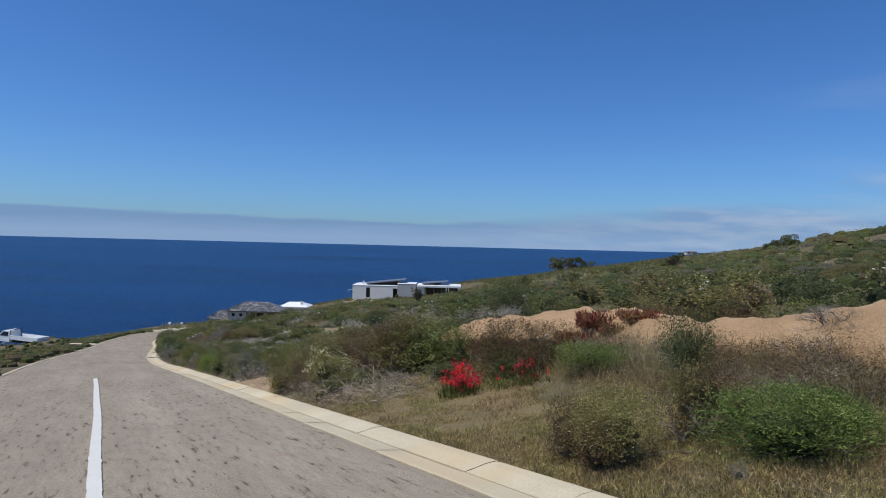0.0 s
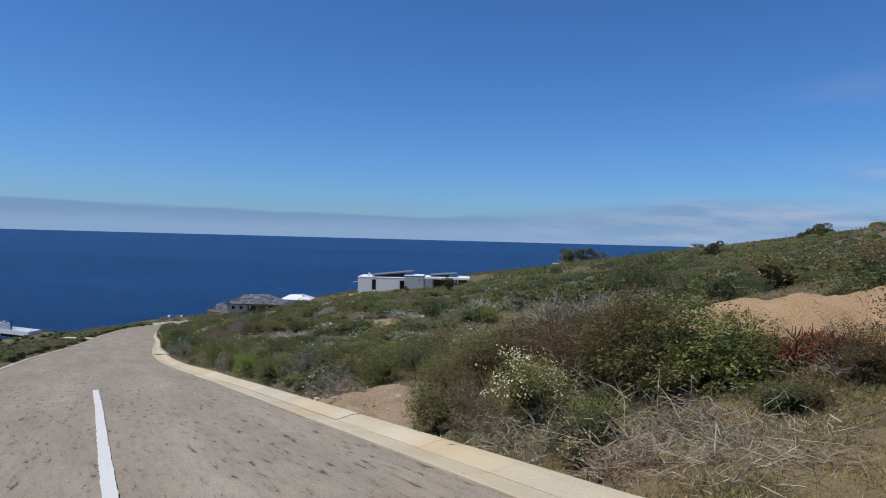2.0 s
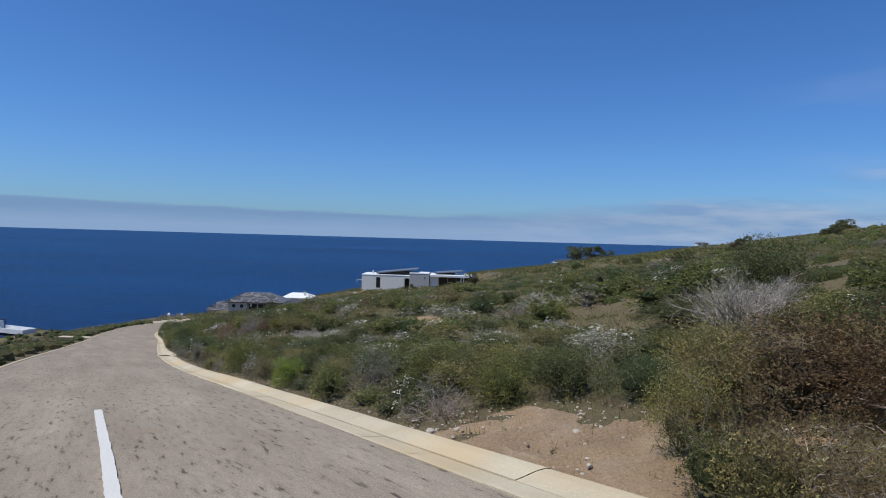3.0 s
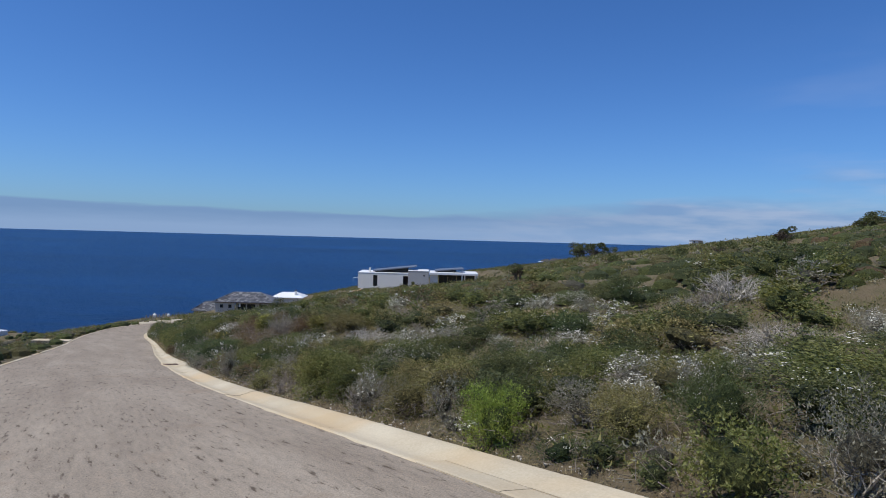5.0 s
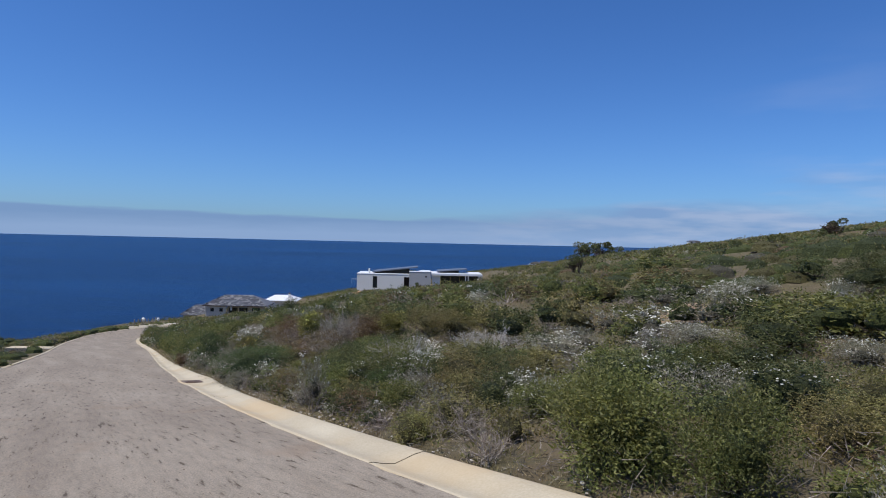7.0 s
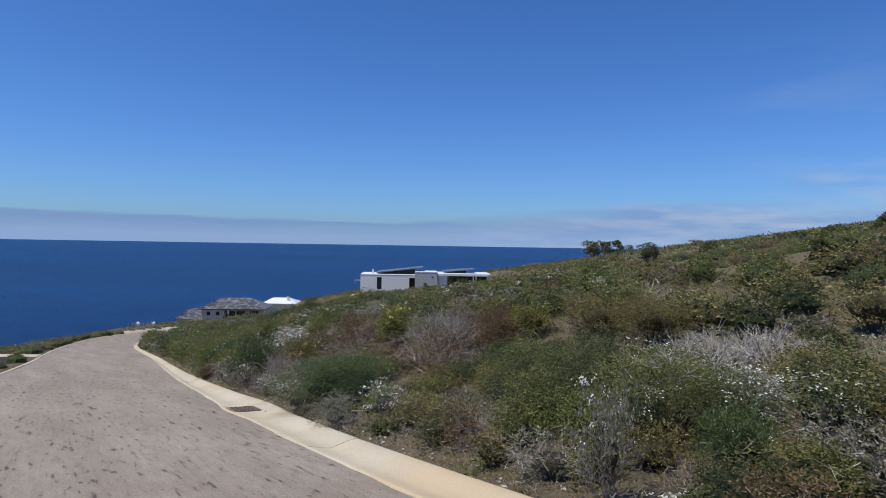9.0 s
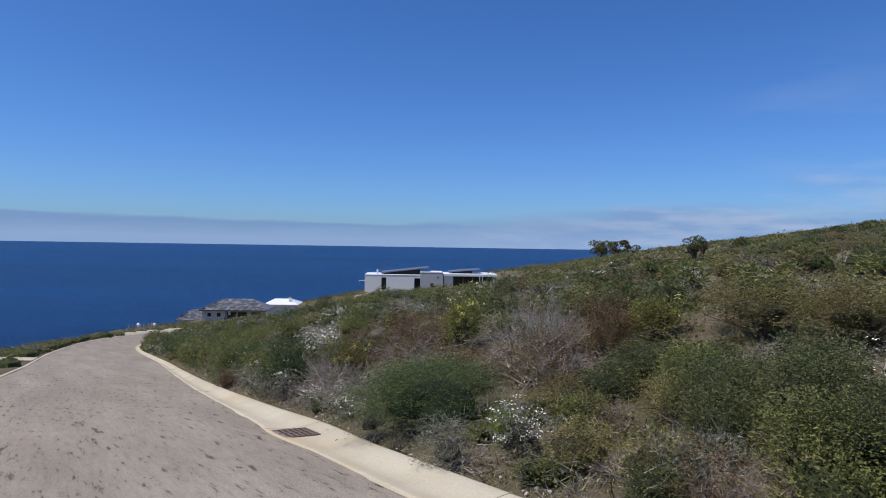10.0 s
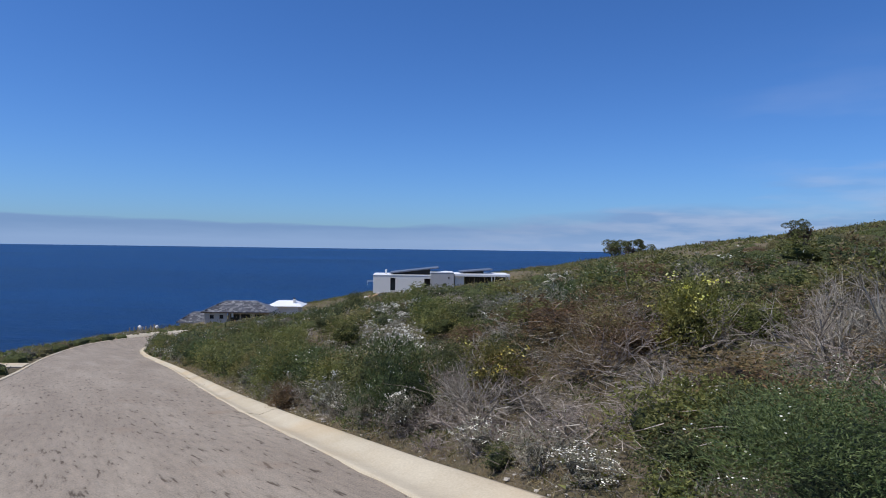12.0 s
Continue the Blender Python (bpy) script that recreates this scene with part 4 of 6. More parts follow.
# kind: leaf material, count, leaf length, width, flower material and count and size, twig share
KINDS = {
    "green": ("green", 5200, 0.034, 0.013, None, 0, 0, "stem"),
    "olive": ("olive", 5600, 0.027, 0.010, None, 0, 0, "stem"),
    "dark": ("dark", 5400, 0.031, 0.011, None, 0, 0, "stem"),
    "rust": ("rust", 5200, 0.030, 0.012, None, 0, 0, "stem"),
    "bright": ("bright", 5600, 0.045, 0.009, None, 0, 0, "stem"),
    "needle": ("needle", 9000, 0.046, 0.0048, "white", 60, 0.018, "stem"),
    "flowery": ("olive", 4200, 0.034, 0.012, "cream", 260, 0.036, "brown"),
    "white": ("grey", 2600, 0.034, 0.012, "white", 210, 0.034, "dead"),
    "mixed": ("dark", 4600, 0.032, 0.012, "white", 60, 0.034, "stem"),
    "yellow": ("lime", 3600, 0.042, 0.018, "yellow", 80, 0.048, "stem"),
    "grey": ("grey", 2300, 0.034, 0.011, None, 0, 0, "dead"),
    "bramble": ("rust", 2300, 0.030, 0.010, None, 0, 0, "brown"),
    "brown": (None, 0, 0, 0, None, 0, 0, "brown"),
    "deadwood": (None, 0, 0, 0, None, 0, 0, "dead"),
    "bleached": (None, 0, 0, 0, None, 0, 0, "pale"),
    "straw": (None, 0, 0, 0, None, 0, 0, "straw"),
    "fresh": ("fresh", 7600, 0.036, 0.0085, None, 0, 0, "stem"),
    "dome": ("needle", 17000, 0.027, 0.0044, "white", 45, 0.011, "stem"),
    "russet": ("rust", 6200, 0.027, 0.010, None, 0, 0, "brown"),
}
WORDS = {
    "green": ("shrub", "rounded leafy green coastal shrub on the hillside"),
    "olive": ("shrub", "olive-green small-leaved shrub on sandy ground"),
    "dark": ("heath_shrub", "dense dark green coastal shrub"),
    "rust": ("rusty_shrub", "shrub with rust-brown and green leaves"),
    "bright": ("heath_shrub", "bright fresh-green feathery shrub"),
    "needle": ("heath_shrub", "soft domed green shrub with needle leaves"),
    "flowery": ("flowering_shrub", "olive shrub dotted with small cream flowers"),
    "white": ("flowering_shrub", "silvery shrub covered with white everlasting flowers"),
    "mixed": ("flowering_shrub", "green shrub sprinkled with small white flowers"),
    "yellow": ("flowering_shrub", "green shrub with pale yellow flowers"),
    "grey": ("silver_shrub", "silver-grey dry shrub with fine leaves"),
    "bramble": ("dry_bush", "tangled half-dry bush with few rusty leaves"),
    "brown": ("dry_bush", "dry brown dome of fine twigs"),
    "deadwood": ("dead_bush", "dead bush of bleached bare branches"),
    "bleached": ("dead_bush", "dead bush of whitish sun-bleached bare branches"),
    "straw": ("dry_bush", "flattened heap of dead straw-coloured stalks"),
    "fresh": ("heath_shrub", "dense mid-green feathery shrub on the verge"),
    "dome": ("heath_shrub", "broad dense dome of soft green needle leaves"),
    "russet": ("rusty_shrub", "dense small-leaved shrub turned russet brown"),
}
LIBRARY = {}


def shrub_meshes(kind, size, variant):
    """The meshes of one kind of shrub: size 0 near and large, 1 near, 2 far."""
    key = (kind, size, variant)
    if key in LIBRARY:
        return LIBRARY[key]
    rng = np.random.RandomState(1000 + 37 * list(KINDS).index(kind) + 7 * size + variant)
    leaf, n, ln, wd, petal, nf, fs, twig = KINDS[kind]
    many, small = ((1.85, 0.53), (0.66, 0.84), (0.2, 1.35))[size]
    got = []
    if leaf is None:
        stems, kids, levels = ((16, 4, 4), (11, 4, 4), (14, 3, 4))[size] if kind == "brown" else ((19, 4, 4), (12, 4, 4), (12, 3, 4))[size]
        spread, rise, length = (2.2, 0.9, 0.27) if kind == "brown" else (1.8, 1.0, 0.36)
        rad = 0.010 if kind == "brown" else 0.012
        if kind == "straw":
            stems, kids, levels, spread, rise, length, rad = 26, 4, 3, 3.0, 0.55, 0.38, 0.009
        a, b, r0, r1 = branching(rng, stems, kids, levels, spread, rise, length, rad * (1 if size else 0.7))
        main = r0 > r0.max() * 0.5
        got.append(("branch", mesh_of("branch", *stick_quads(rng, a[main], b[main], r0[main], r1[main]), TWIG[twig])))
        got.append(("twig_growth", mesh_of("twig_growth", *stick_quads(rng, a[~main], b[~main], r0[~main], r1[~main], True), TWIG[twig])))
    else:
        a, b, r0, r1 = branching(rng, 8, 3, 4 if kind in ("bramble", "grey", "white") and size < 2 else (3, 2, 2)[size], 1.2, 1.0, 0.33, 0.014)
        got.append(("branchwork", mesh_of("branchwork", *stick_quads(rng, a, b, r0, r1, True), TWIG[twig])))
        p, d, lc, lr = crown(rng, int(n * many), rng.randint(8, 13), 0.0 if kind in ("needle", "dome") else 0.03)
        dense = {"grey": 0.36, "white": 0.38, "bramble": 0.35}.get(kind, 0.5 if kind in ("needle", "dome") else 0.45 if size == 0 else 0.58)
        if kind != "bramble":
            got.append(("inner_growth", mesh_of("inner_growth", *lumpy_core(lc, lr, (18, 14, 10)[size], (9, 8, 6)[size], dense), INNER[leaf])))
        if kind in ("bright", "fresh", "needle", "dome", "grey", "white"):
            d = d + [0, 0, 0.9]
        got.append(("foliage", mesh_of("foliage", *leaf_quads(rng, p, d, ln * small * 1.25, wd * small * 2.0, 3), LEAF[leaf])))
        if petal:
            top = np.flatnonzero(p[:, 2] > 0.42)
            heads = p[rng.choice(top, max(6, int(nf * (2.2, 1.6, 1.2)[size] / 5)))]
            heads = heads[np.sin(heads[:, 0] * 7 + variant * 2) + np.sin(heads[:, 1] * 6 + variant) > -0.3]
            out = np.repeat((heads - [0, 0, 0.35]) * [1, 1, 1.4], 5, 0)
            spot = np.repeat(heads, 5, 0) + out * 0.16 + rng.randn(len(out), 3) * [0.03, 0.03, 0.018]
            got.append(("blossom", mesh_of("blossom", *blossom_quads(rng, spot, out + [0, 0, 0.25] + rng.randn(len(out), 3) * 0.3, fs * (0.56, 0.62, 0.95)[size]), PETAL[petal])))
    LIBRARY[key] = got
    return got


STANDING = []
plant_dice = random.Random(11)


def shrub(kind, x, y, w, h, size=None, group="hillside shrubs"):
    size = (0 if w > 0.78 else 1) if size is None else size
    name, label = WORDS[kind]
    ob = thing(name, pose(x, y, float(ground(x, y)) - 0.04, plant_dice.uniform(-6, 6), plant_dice.uniform(-6, 6), plant_dice.uniform(0, 360)), label, "bush" if "bush" in name else "shrub", group)
    for part_name, me in shrub_meshes(kind, size, plant_dice.randrange(3)):
        tagged(part(part_name, me, None, ob), kind="stuff")
    k = plant_dice.uniform(0.92, 1.1)
    ob.scale = (w * k * 1.1, w / k * 1.1, h * 1.12)
    STANDING.append((x, y, w))
    return ob


# ---- plants that stand by the verge, from uphill down ----
shrub("grey", 2.12, 6.42, 0.19, 0.22)
shrub("fresh", 2.74, 6.93, 1.36, 0.65)
shrub("fresh", 3.22, 7.24, 0.84, 0.60)
shrub("bramble", 4.33, 8.26, 0.77, 0.65)
shrub("brown", 4.48, 8.90, 0.97, 0.57)
shrub("bramble", 2.22, 7.56, 0.79, 0.76)
shrub("rust", 2.71, 7.92, 0.67, 0.60)
shrub("olive", 2.37, 7.75, 0.60, 0.82)
shrub("russet", 1.26, 7.15, 0.59, 0.54)
shrub("olive", 1.44, 7.26, 0.95, 0.73)
shrub("bramble", 4.22, 9.22, 1.09, 0.64)
shrub("russet", 1.07, 7.49, 0.60, 0.65)
shrub("brown", 3.35, 8.9, 0.9, 0.7)
shrub("bramble", 3.9, 8.5, 1.0, 0.7)
shrub("brown", 4.6, 9.7, 1.2, 0.6)
shrub("bramble", 3.2, 9.2, 0.8, 0.65)
shrub("brown", 5.0, 10.1, 1.2, 0.6)
shrub("bramble", 3.6, 10.3, 1.0, 0.6)
shrub("brown", 4.0, 9.0, 1.0, 0.65)
shrub("brown", 4.64, 7.74, 1.19, 0.52)
shrub("bramble", 4.61, 8.31, 0.93, 0.54)
shrub("brown", 4.49, 8.83, 0.96, 0.62)
shrub("straw", 3.97, 9.10, 1.04, 0.59)
shrub("brown", 3.60, 9.45, 1.15, 0.52)
shrub("bramble", 3.36, 9.88, 0.91, 0.55)
shrub("brown", 3.20, 10.35, 1.17, 0.57)
shrub("straw", 2.81, 10.69, 0.98, 0.68)
shrub("brown", 2.53, 11.10, 1.09, 0.57)
shrub("bramble", 2.56, 11.69, 1.00, 0.62)
shrub("brown", 2.24, 12.08, 1.09, 0.66)
shrub("bramble", 3.72, 9.58, 1.00, 0.57)
shrub("straw", 4.27, 9.96, 1.50, 0.43)
shrub("dark", 2.92, 9.59, 0.80, 1.10)
shrub("grey", 3.24, 11.34, 0.71, 0.26)
shrub("fresh", 2.14, 11.16, 1.35, 0.50)
shrub("rust", 1.51, 12.31, 1.25, 0.86)
shrub("dark", 1.11, 12.42, 0.97, 0.55)
shrub("rust", 0.80, 12.87, 1.18, 1.08)
shrub("straw", -1.08, 12.68, 0.95, 0.58)
shrub("russet", 0.75, 14.12, 0.99, 0.69)
shrub("straw", -1.73, 12.67, 1.09, 0.54)
shrub("straw", -2.14, 12.71, 0.71, 0.38)
shrub("brown", -1.15, 13.31, 1.27, 0.54)
shrub("flowery", -2.48, 12.94, 0.35, 0.30)
shrub("green", 0.00, 15.10, 1.39, 0.93)
shrub("straw", -2.93, 13.90, 0.82, 0.25)
shrub("rust", -1.19, 15.08, 1.50, 1.23)
shrub("green", -0.70, 15.42, 2.40, 1.24)
shrub("flowery", -2.67, 14.64, 0.85, 0.89)
shrub("green", -1.34, 15.45, 1.24, 0.99)
shrub("flowery", -2.44, 14.97, 0.89, 0.76)
shrub("russet", -1.55, 15.53, 1.15, 0.95)
shrub("russet", -1.82, 15.93, 1.24, 0.73)
shrub("olive", -3.72, 14.95, 0.70, 0.62)
shrub("dark", -3.85, 15.35, 0.62, 0.5)
shrub("bramble", -3.2, 14.6, 0.8, 0.5)
shrub("bramble", -1.81, 16.29, 1.42, 1.25)
shrub("bramble", -1.5, 16.0, 1.2, 1.0)
shrub("bramble", -3.57, 15.68, 1.0, 1.06)
shrub("bramble", -3.3, 15.4, 0.9, 0.8)
shrub("olive", -3.75, 16.2, 0.8, 0.9)
shrub("rust", -2.39, 16.94, 1.56, 0.99)
shrub("olive", -3.07, 17.15, 1.33, 1.08)
shrub("brown", -1.9, 18.6, 1.0, 0.9)
shrub("needle", -3.27, 18.42, 0.99, 0.50)
shrub("needle", -2.93, 18.87, 0.94, 0.39)
shrub("deadwood", -1.3, 20.5, 1.6, 1.2)
shrub("dark", -4.11, 19.52, 1.24, 0.85)
shrub("white", -2.81, 20.59, 0.54, 0.49)
shrub("green", -4.93, 19.67, 1.08, 0.73)
shrub("brown", -5.81, 19.22, 1.04, 0.68)
shrub("bleached", 0.6, 24.0, 1.6, 1.4)
shrub("grey", 1.2, 24.9, 1.2, 0.8)
shrub("bleached", 1.75, 25.4, 1.7, 1.0)
shrub("white", -2.96, 22.57, 1.35, 0.51)
shrub("mixed", -6.30, 21.20, 0.70, 0.43)
shrub("dark", 2.2, 26.6, 2.1, 1.8)
shrub("olive", -3.56, 23.38, 1.47, 0.53)
shrub("dark", -0.08, 26.03, 2.70, 0.80)
shrub("grey", -7.08, 21.83, 0.92, 0.87)
shrub("green", -7.89, 21.91, 0.72, 0.73)
shrub("mixed", -4.47, 24.69, 1.65, 0.50)
shrub("green", -5.85, 23.89, 1.74, 0.65)
shrub("needle", -7.24, 23.48, 0.92, 0.65)
shrub("white", -7.25, 23.96, 0.48, 0.65)
shrub("olive", -7.98, 23.82, 0.98, 0.60)
shrub("white", -3.29, 26.79, 1.03, 0.39)
shrub("white", -2.62, 27.84, 0.83, 0.42)
shrub("grey", -8.21, 24.54, 0.90, 0.55)
shrub("white", -6.71, 25.48, 0.56, 0.39)
shrub("white", -5.25, 26.58, 0.65, 0.32)
shrub("bright", -9.16, 24.31, 0.83, 0.68)
shrub("deadwood", -4.67, 27.04, 1.58, 0.61)
shrub("bleached", -4.72, 27.15, 1.01, 0.42)
shrub("white", -6.76, 26.73, 0.51, 0.42)
shrub("green", -7.37, 26.72, 1.10, 0.56)
shrub("grey", -9.73, 25.69, 0.57, 0.65)
shrub("mixed", -8.26, 26.94, 1.13, 0.51)
shrub("dark", -9.01, 26.68, 1.02, 0.88)
shrub("olive", -10.18, 26.26, 0.82, 0.71)
shrub("yellow", -2.19, 31.34, 1.05, 0.71)
shrub("grey", -10.36, 26.74, 0.79, 0.52)
shrub("white", -10.89, 27.04, 0.59, 0.72)
shrub("grey", -10.72, 27.17, 0.61, 0.54)
shrub("grey", -11.07, 27.25, 0.46, 0.52)
shrub("green", -9.46, 28.39, 1.05, 0.46)
shrub("white", -7.09, 29.97, 1.14, 0.39)
shrub("deadwood", -3.4, 32.4, 1.5, 1.0)
shrub("bleached", -2.28, 33.25, 1.62, 1.05)
shrub("olive", -10.20, 28.89, 0.99, 0.51)
shrub("white", -8.39, 29.99, 0.85, 0.33)
shrub("green", -11.32, 28.32, 0.91, 0.84)
shrub("white", -8.39, 31.07, 0.87, 0.34)
shrub("green", -11.78, 29.32, 1.45, 0.97)
shrub("green", -11.90, 29.29, 1.04, 0.95)
shrub("mixed", -9.60, 31.11, 0.87, 0.42)
shrub("white", -9.99, 30.98, 0.79, 0.42)
shrub("mixed", -11.70, 30.29, 0.56, 0.42)
shrub("green", -11.79, 30.52, 1.05, 0.67)
shrub("brown", -12.87, 30.05, 0.76, 0.71)
shrub("green", -12.01, 31.45, 0.81, 0.48)
shrub("white", -12.05, 31.6, 0.7, 0.55)
shrub("white", -9.23, 33.33, 1.18, 0.33)
shrub("white", -5.5, 35.5, 0.8, 0.65)
shrub("brown", -13.04, 31.19, 0.85, 0.78)
shrub("white", -11.47, 32.26, 0.49, 0.28)
shrub("dark", -4.4, 36.4, 1.7, 0.95)
shrub("brown", -13.00, 31.53, 1.07, 0.67)
shrub("olive", -13.61, 31.29, 0.48, 0.32)
shrub("olive", -13.64, 31.28, 0.61, 0.41)
shrub("white", -9.09, 34.03, 1.13, 0.26)
shrub("white", -9.85, 33.7, 1.0, 0.5)
shrub("olive", -12.02, 33.25, 0.94, 0.51)
shrub("white", -11.0, 33.9, 0.7, 0.5)
shrub("brown", -13.50, 32.49, 0.77, 0.53)
shrub("white", -6.3, 38.4, 1.3, 0.6)
shrub("grey", -10.2, 36.4, 1.2, 0.5)
shrub("white", -10.85, 36.1, 1.6, 0.55)
shrub("white", -15.24, 34.11, 0.48, 0.89)
shrub("white", -4.42, 40.11, 1.00, 0.54)
shrub("white", -13.52, 35.28, 1.02, 0.52)
shrub("dark", -13.74, 35.33, 1.02, 0.60)
shrub("mixed", -14.61, 35.02, 0.73, 0.71)
shrub("bleached", -13.75, 35.8, 1.6, 0.95)
shrub("green", -14.18, 35.66, 1.24, 0.77)
shrub("white", -4.84, 40.91, 1.20, 0.42)
shrub("bleached", -11.80, 37.75, 1.19, 0.77)
shrub("brown", -15.58, 36.13, 1.00, 0.63)
shrub("green", -15.17, 36.59, 1.14, 0.72)
shrub("white", -13.4, 37.6, 1.2, 0.5)
shrub("bleached", -12.31, 38.20, 1.25, 0.69)
shrub("grey", -15.59, 36.97, 0.49, 0.36)
shrub("grey", -16.00, 36.79, 0.70, 0.54)
shrub("dark", -15.07, 38.05, 1.20, 0.75)
shrub("olive", -12.68, 39.60, 1.47, 0.81)
shrub("olive", -15.37, 38.34, 0.95, 0.60)
shrub("white", -16.95, 38.4, 0.75, 0.60)
shrub("brown", -15.82, 39.02, 0.62, 0.43)
shrub("olive", -13.30, 40.51, 1.61, 0.84)
shrub("bright", -17.06, 38.70, 0.47, 0.47)
shrub("grey", -17.70, 38.38, 0.90, 0.48)
shrub("rust", -16.03, 40.43, 0.76, 0.34)
shrub("deadwood", -11.44, 42.80, 1.31, 0.76)
shrub("yellow", -14.27, 41.66, 0.98, 0.71)
shrub("dome", -17.7, 40.25, 2.3, 0.84)
shrub("dark", -14.95, 36.2, 1.15, 0.75)
shrub("green", -14.9, 35.5, 0.95, 0.62)
shrub("dark", -14.05, 35.0, 1.0, 0.62)
shrub("olive", -16.2, 36.9, 0.72, 0.5)
shrub("dark", -15.5, 37.4, 1.0, 0.66)
shrub("dark", -14.6, 37.6, 1.2, 0.7)
shrub("green", -13.9, 36.3, 1.2, 0.7)
shrub("rust", -15.02, 41.83, 1.07, 0.79)
shrub("grey", -18.60, 40.15, 0.53, 0.50)
shrub("rust", -14.61, 42.49, 1.01, 0.70)
shrub("deadwood", -15.95, 42.2, 1.45, 1.45)
shrub("bramble", -16.25, 41.5, 1.5, 0.9)
shrub("brown", -15.6, 41.4, 1.2, 0.75)
shrub("deadwood", -15.56, 43.04, 0.90, 1.06)
shrub("deadwood", -16.12, 42.94, 1.35, 1.29)
shrub("white", -19.05, 41.9, 0.75, 0.38)
shrub("white", -11.63, 46.03, 0.92, 0.51)
shrub("brown", -18.11, 43.12, 1.12, 0.52)
shrub("deadwood", -17.53, 43.48, 1.32, 0.59)
shrub("white", -11.4, 46.8, 1.0, 0.55)
shrub("brown", -18.75, 43.29, 1.42, 0.74)
shrub("yellow", -17.1, 44.3, 1.05, 1.12)
shrub("brown", -19.52, 43.57, 1.06, 0.49)
shrub("bramble", -17.94, 44.59, 1.49, 0.96)
shrub("bramble", -18.10, 44.74, 1.18, 0.69)
shrub("deadwood", -18.84, 44.41, 1.55, 0.62)
shrub("deadwood", -19.6, 44.6, 1.1, 1.3)
shrub("yellow", -19.35, 44.9, 0.95, 0.98)
shrub("brown", -20.09, 44.77, 1.25, 0.59)
shrub("grey", -21.16, 45.47, 0.52, 0.62)
shrub("white", -21.59, 46.45, 0.48, 0.45)
shrub("olive", -21.64, 48.75, 1.64, 0.91)
shrub("rust", -22.87, 48.40, 0.63, 0.49)
shrub("white", -20.56, 49.60, 1.88, 0.71)
shrub("white", -21.10, 50.98, 1.32, 0.64)
shrub("green", -23.26, 50.27, 1.47, 1.32)
shrub("white", -21.8, 51.4, 1.2, 0.5)
shrub("white", -20.86, 51.95, 1.6, 0.6)
shrub("green", -24.04, 55.66, 1.51, 1.01)
shrub("green", -27.4, 62.4, 1.82, 1.2)
shrub("dark", -23.8, 72.5, 1.5, 1.75)


def red_flower_plant(x, y, w, h, blooms, leaf="green"):
    rng = np.random.RandomState(int(abs(x * 100)) + blooms)
    ob = thing("red_flower_plant", pose(x, y, float(ground(x, y)) - 0.02), "low plant with clusters of bright red flowers", "flower")
    n = 260
    p = np.stack([rng.uniform(-0.5, 0.5, n) * w, rng.uniform(-0.5, 0.5, n) * w, np.zeros(n)], -1)
    d = rng.randn(n, 3) * 0.35 + [0, 0, 1]
    part("foliage", mesh_of("foliage", *leaf_quads(rng, p, d * [1.6, 1.6, 1], h * 0.55, 0.018), LEAF["green"]), None, ob)
    c = np.stack([rng.uniform(-0.45, 0.45, blooms) * w, rng.uniform(-0.45, 0.45, blooms) * w, rng.uniform(0.55, 1.0, blooms) * h], -1)
    tagged(part("stalk", mesh_of("stalk", *stick_quads(rng, c * [0.8, 0.8, 0], c, np.full(blooms, 0.004), np.full(blooms, 0.003)), LEAF["needle"]), None, ob), kind="stuff")
    k = np.repeat(np.arange(blooms), 9)
    q = c[k] + rng.randn(len(k), 3) * 0.026
    part("blossom", mesh_of("blossom", *blossom_quads(rng, q, rng.randn(len(k), 3) + [0, 0, 1.0], 0.025), PETAL["red"]), None, ob)
    STANDING.append((x, y, w))


red_flower_plant(0.12, 11.75, 0.72, 0.40, 72)
red_flower_plant(0.1, 11.95, 0.35, 0.56, 26)
red_flower_plant(0.95, 11.75, 0.75, 0.30, 7)
red_flower_plant(1.25, 11.65, 0.7, 0.34, 9)


def red_succulent(x, y, w, h):
    rng = np.random.RandomState(int(abs(x * 90)))
    ob = thing("succulent", pose(x, y, float(ground(x, y)) - 0.03), "sprawling succulent with upright dark red leaves", "plant", "red succulents")
    n = 950
    p = np.stack([rng.uniform(-0.5, 0.5, n) * w, rng.uniform(-0.5, 0.5, n) * w, rng.uniform(0, 0.6, n) * h], -1)
    d = rng.randn(n, 3) * 0.75 + [0, 0, 0.8]
    d /= np.linalg.norm(d, axis=1)[:, None]
    part("foliage", mesh_of("foliage", *stick_quads(rng, p, p + d * h * 0.42, np.full(n, 0.011), np.full(n, 0.003)), LEAF["redleaf"]), None, ob)
    STANDING.append((x, y, w))


for x, y, w, h in ((2.75, 13.6, 0.8, 0.34), (3.35, 13.0, 0.7, 0.26), (2.3, 13.3, 0.8, 0.30), (2.9, 13.0, 0.6, 0.22), (1.7, 13.7, 0.8, 0.28), (0.75, 15.3, 0.9, 0.32), (1.15, 14.9, 0.9, 0.34), (0.45, 15.7, 0.7, 0.28), (2.0, 12.9, 0.6, 0.24)):
    red_succulent(x, y, w, h)


# ---- filling of the near slope ----
def bare(s, u):
    """Where no shrub grows: the grassy verge, the washed-out soil, the heap of earth."""
    grass = (44.5 < s < 50.2) and u < 6.0
    wash = (53.6 < s < 57.9) and u < 5.3
    heap = (36 < s < 54.2) and abs(u - heap_line(s)) < 1.2
    scar = ((s - 74.0) / 1.8) ** 2 + ((u - 11.3) / 1.1) ** 2 < 1
    return grass or wash or heap or scar


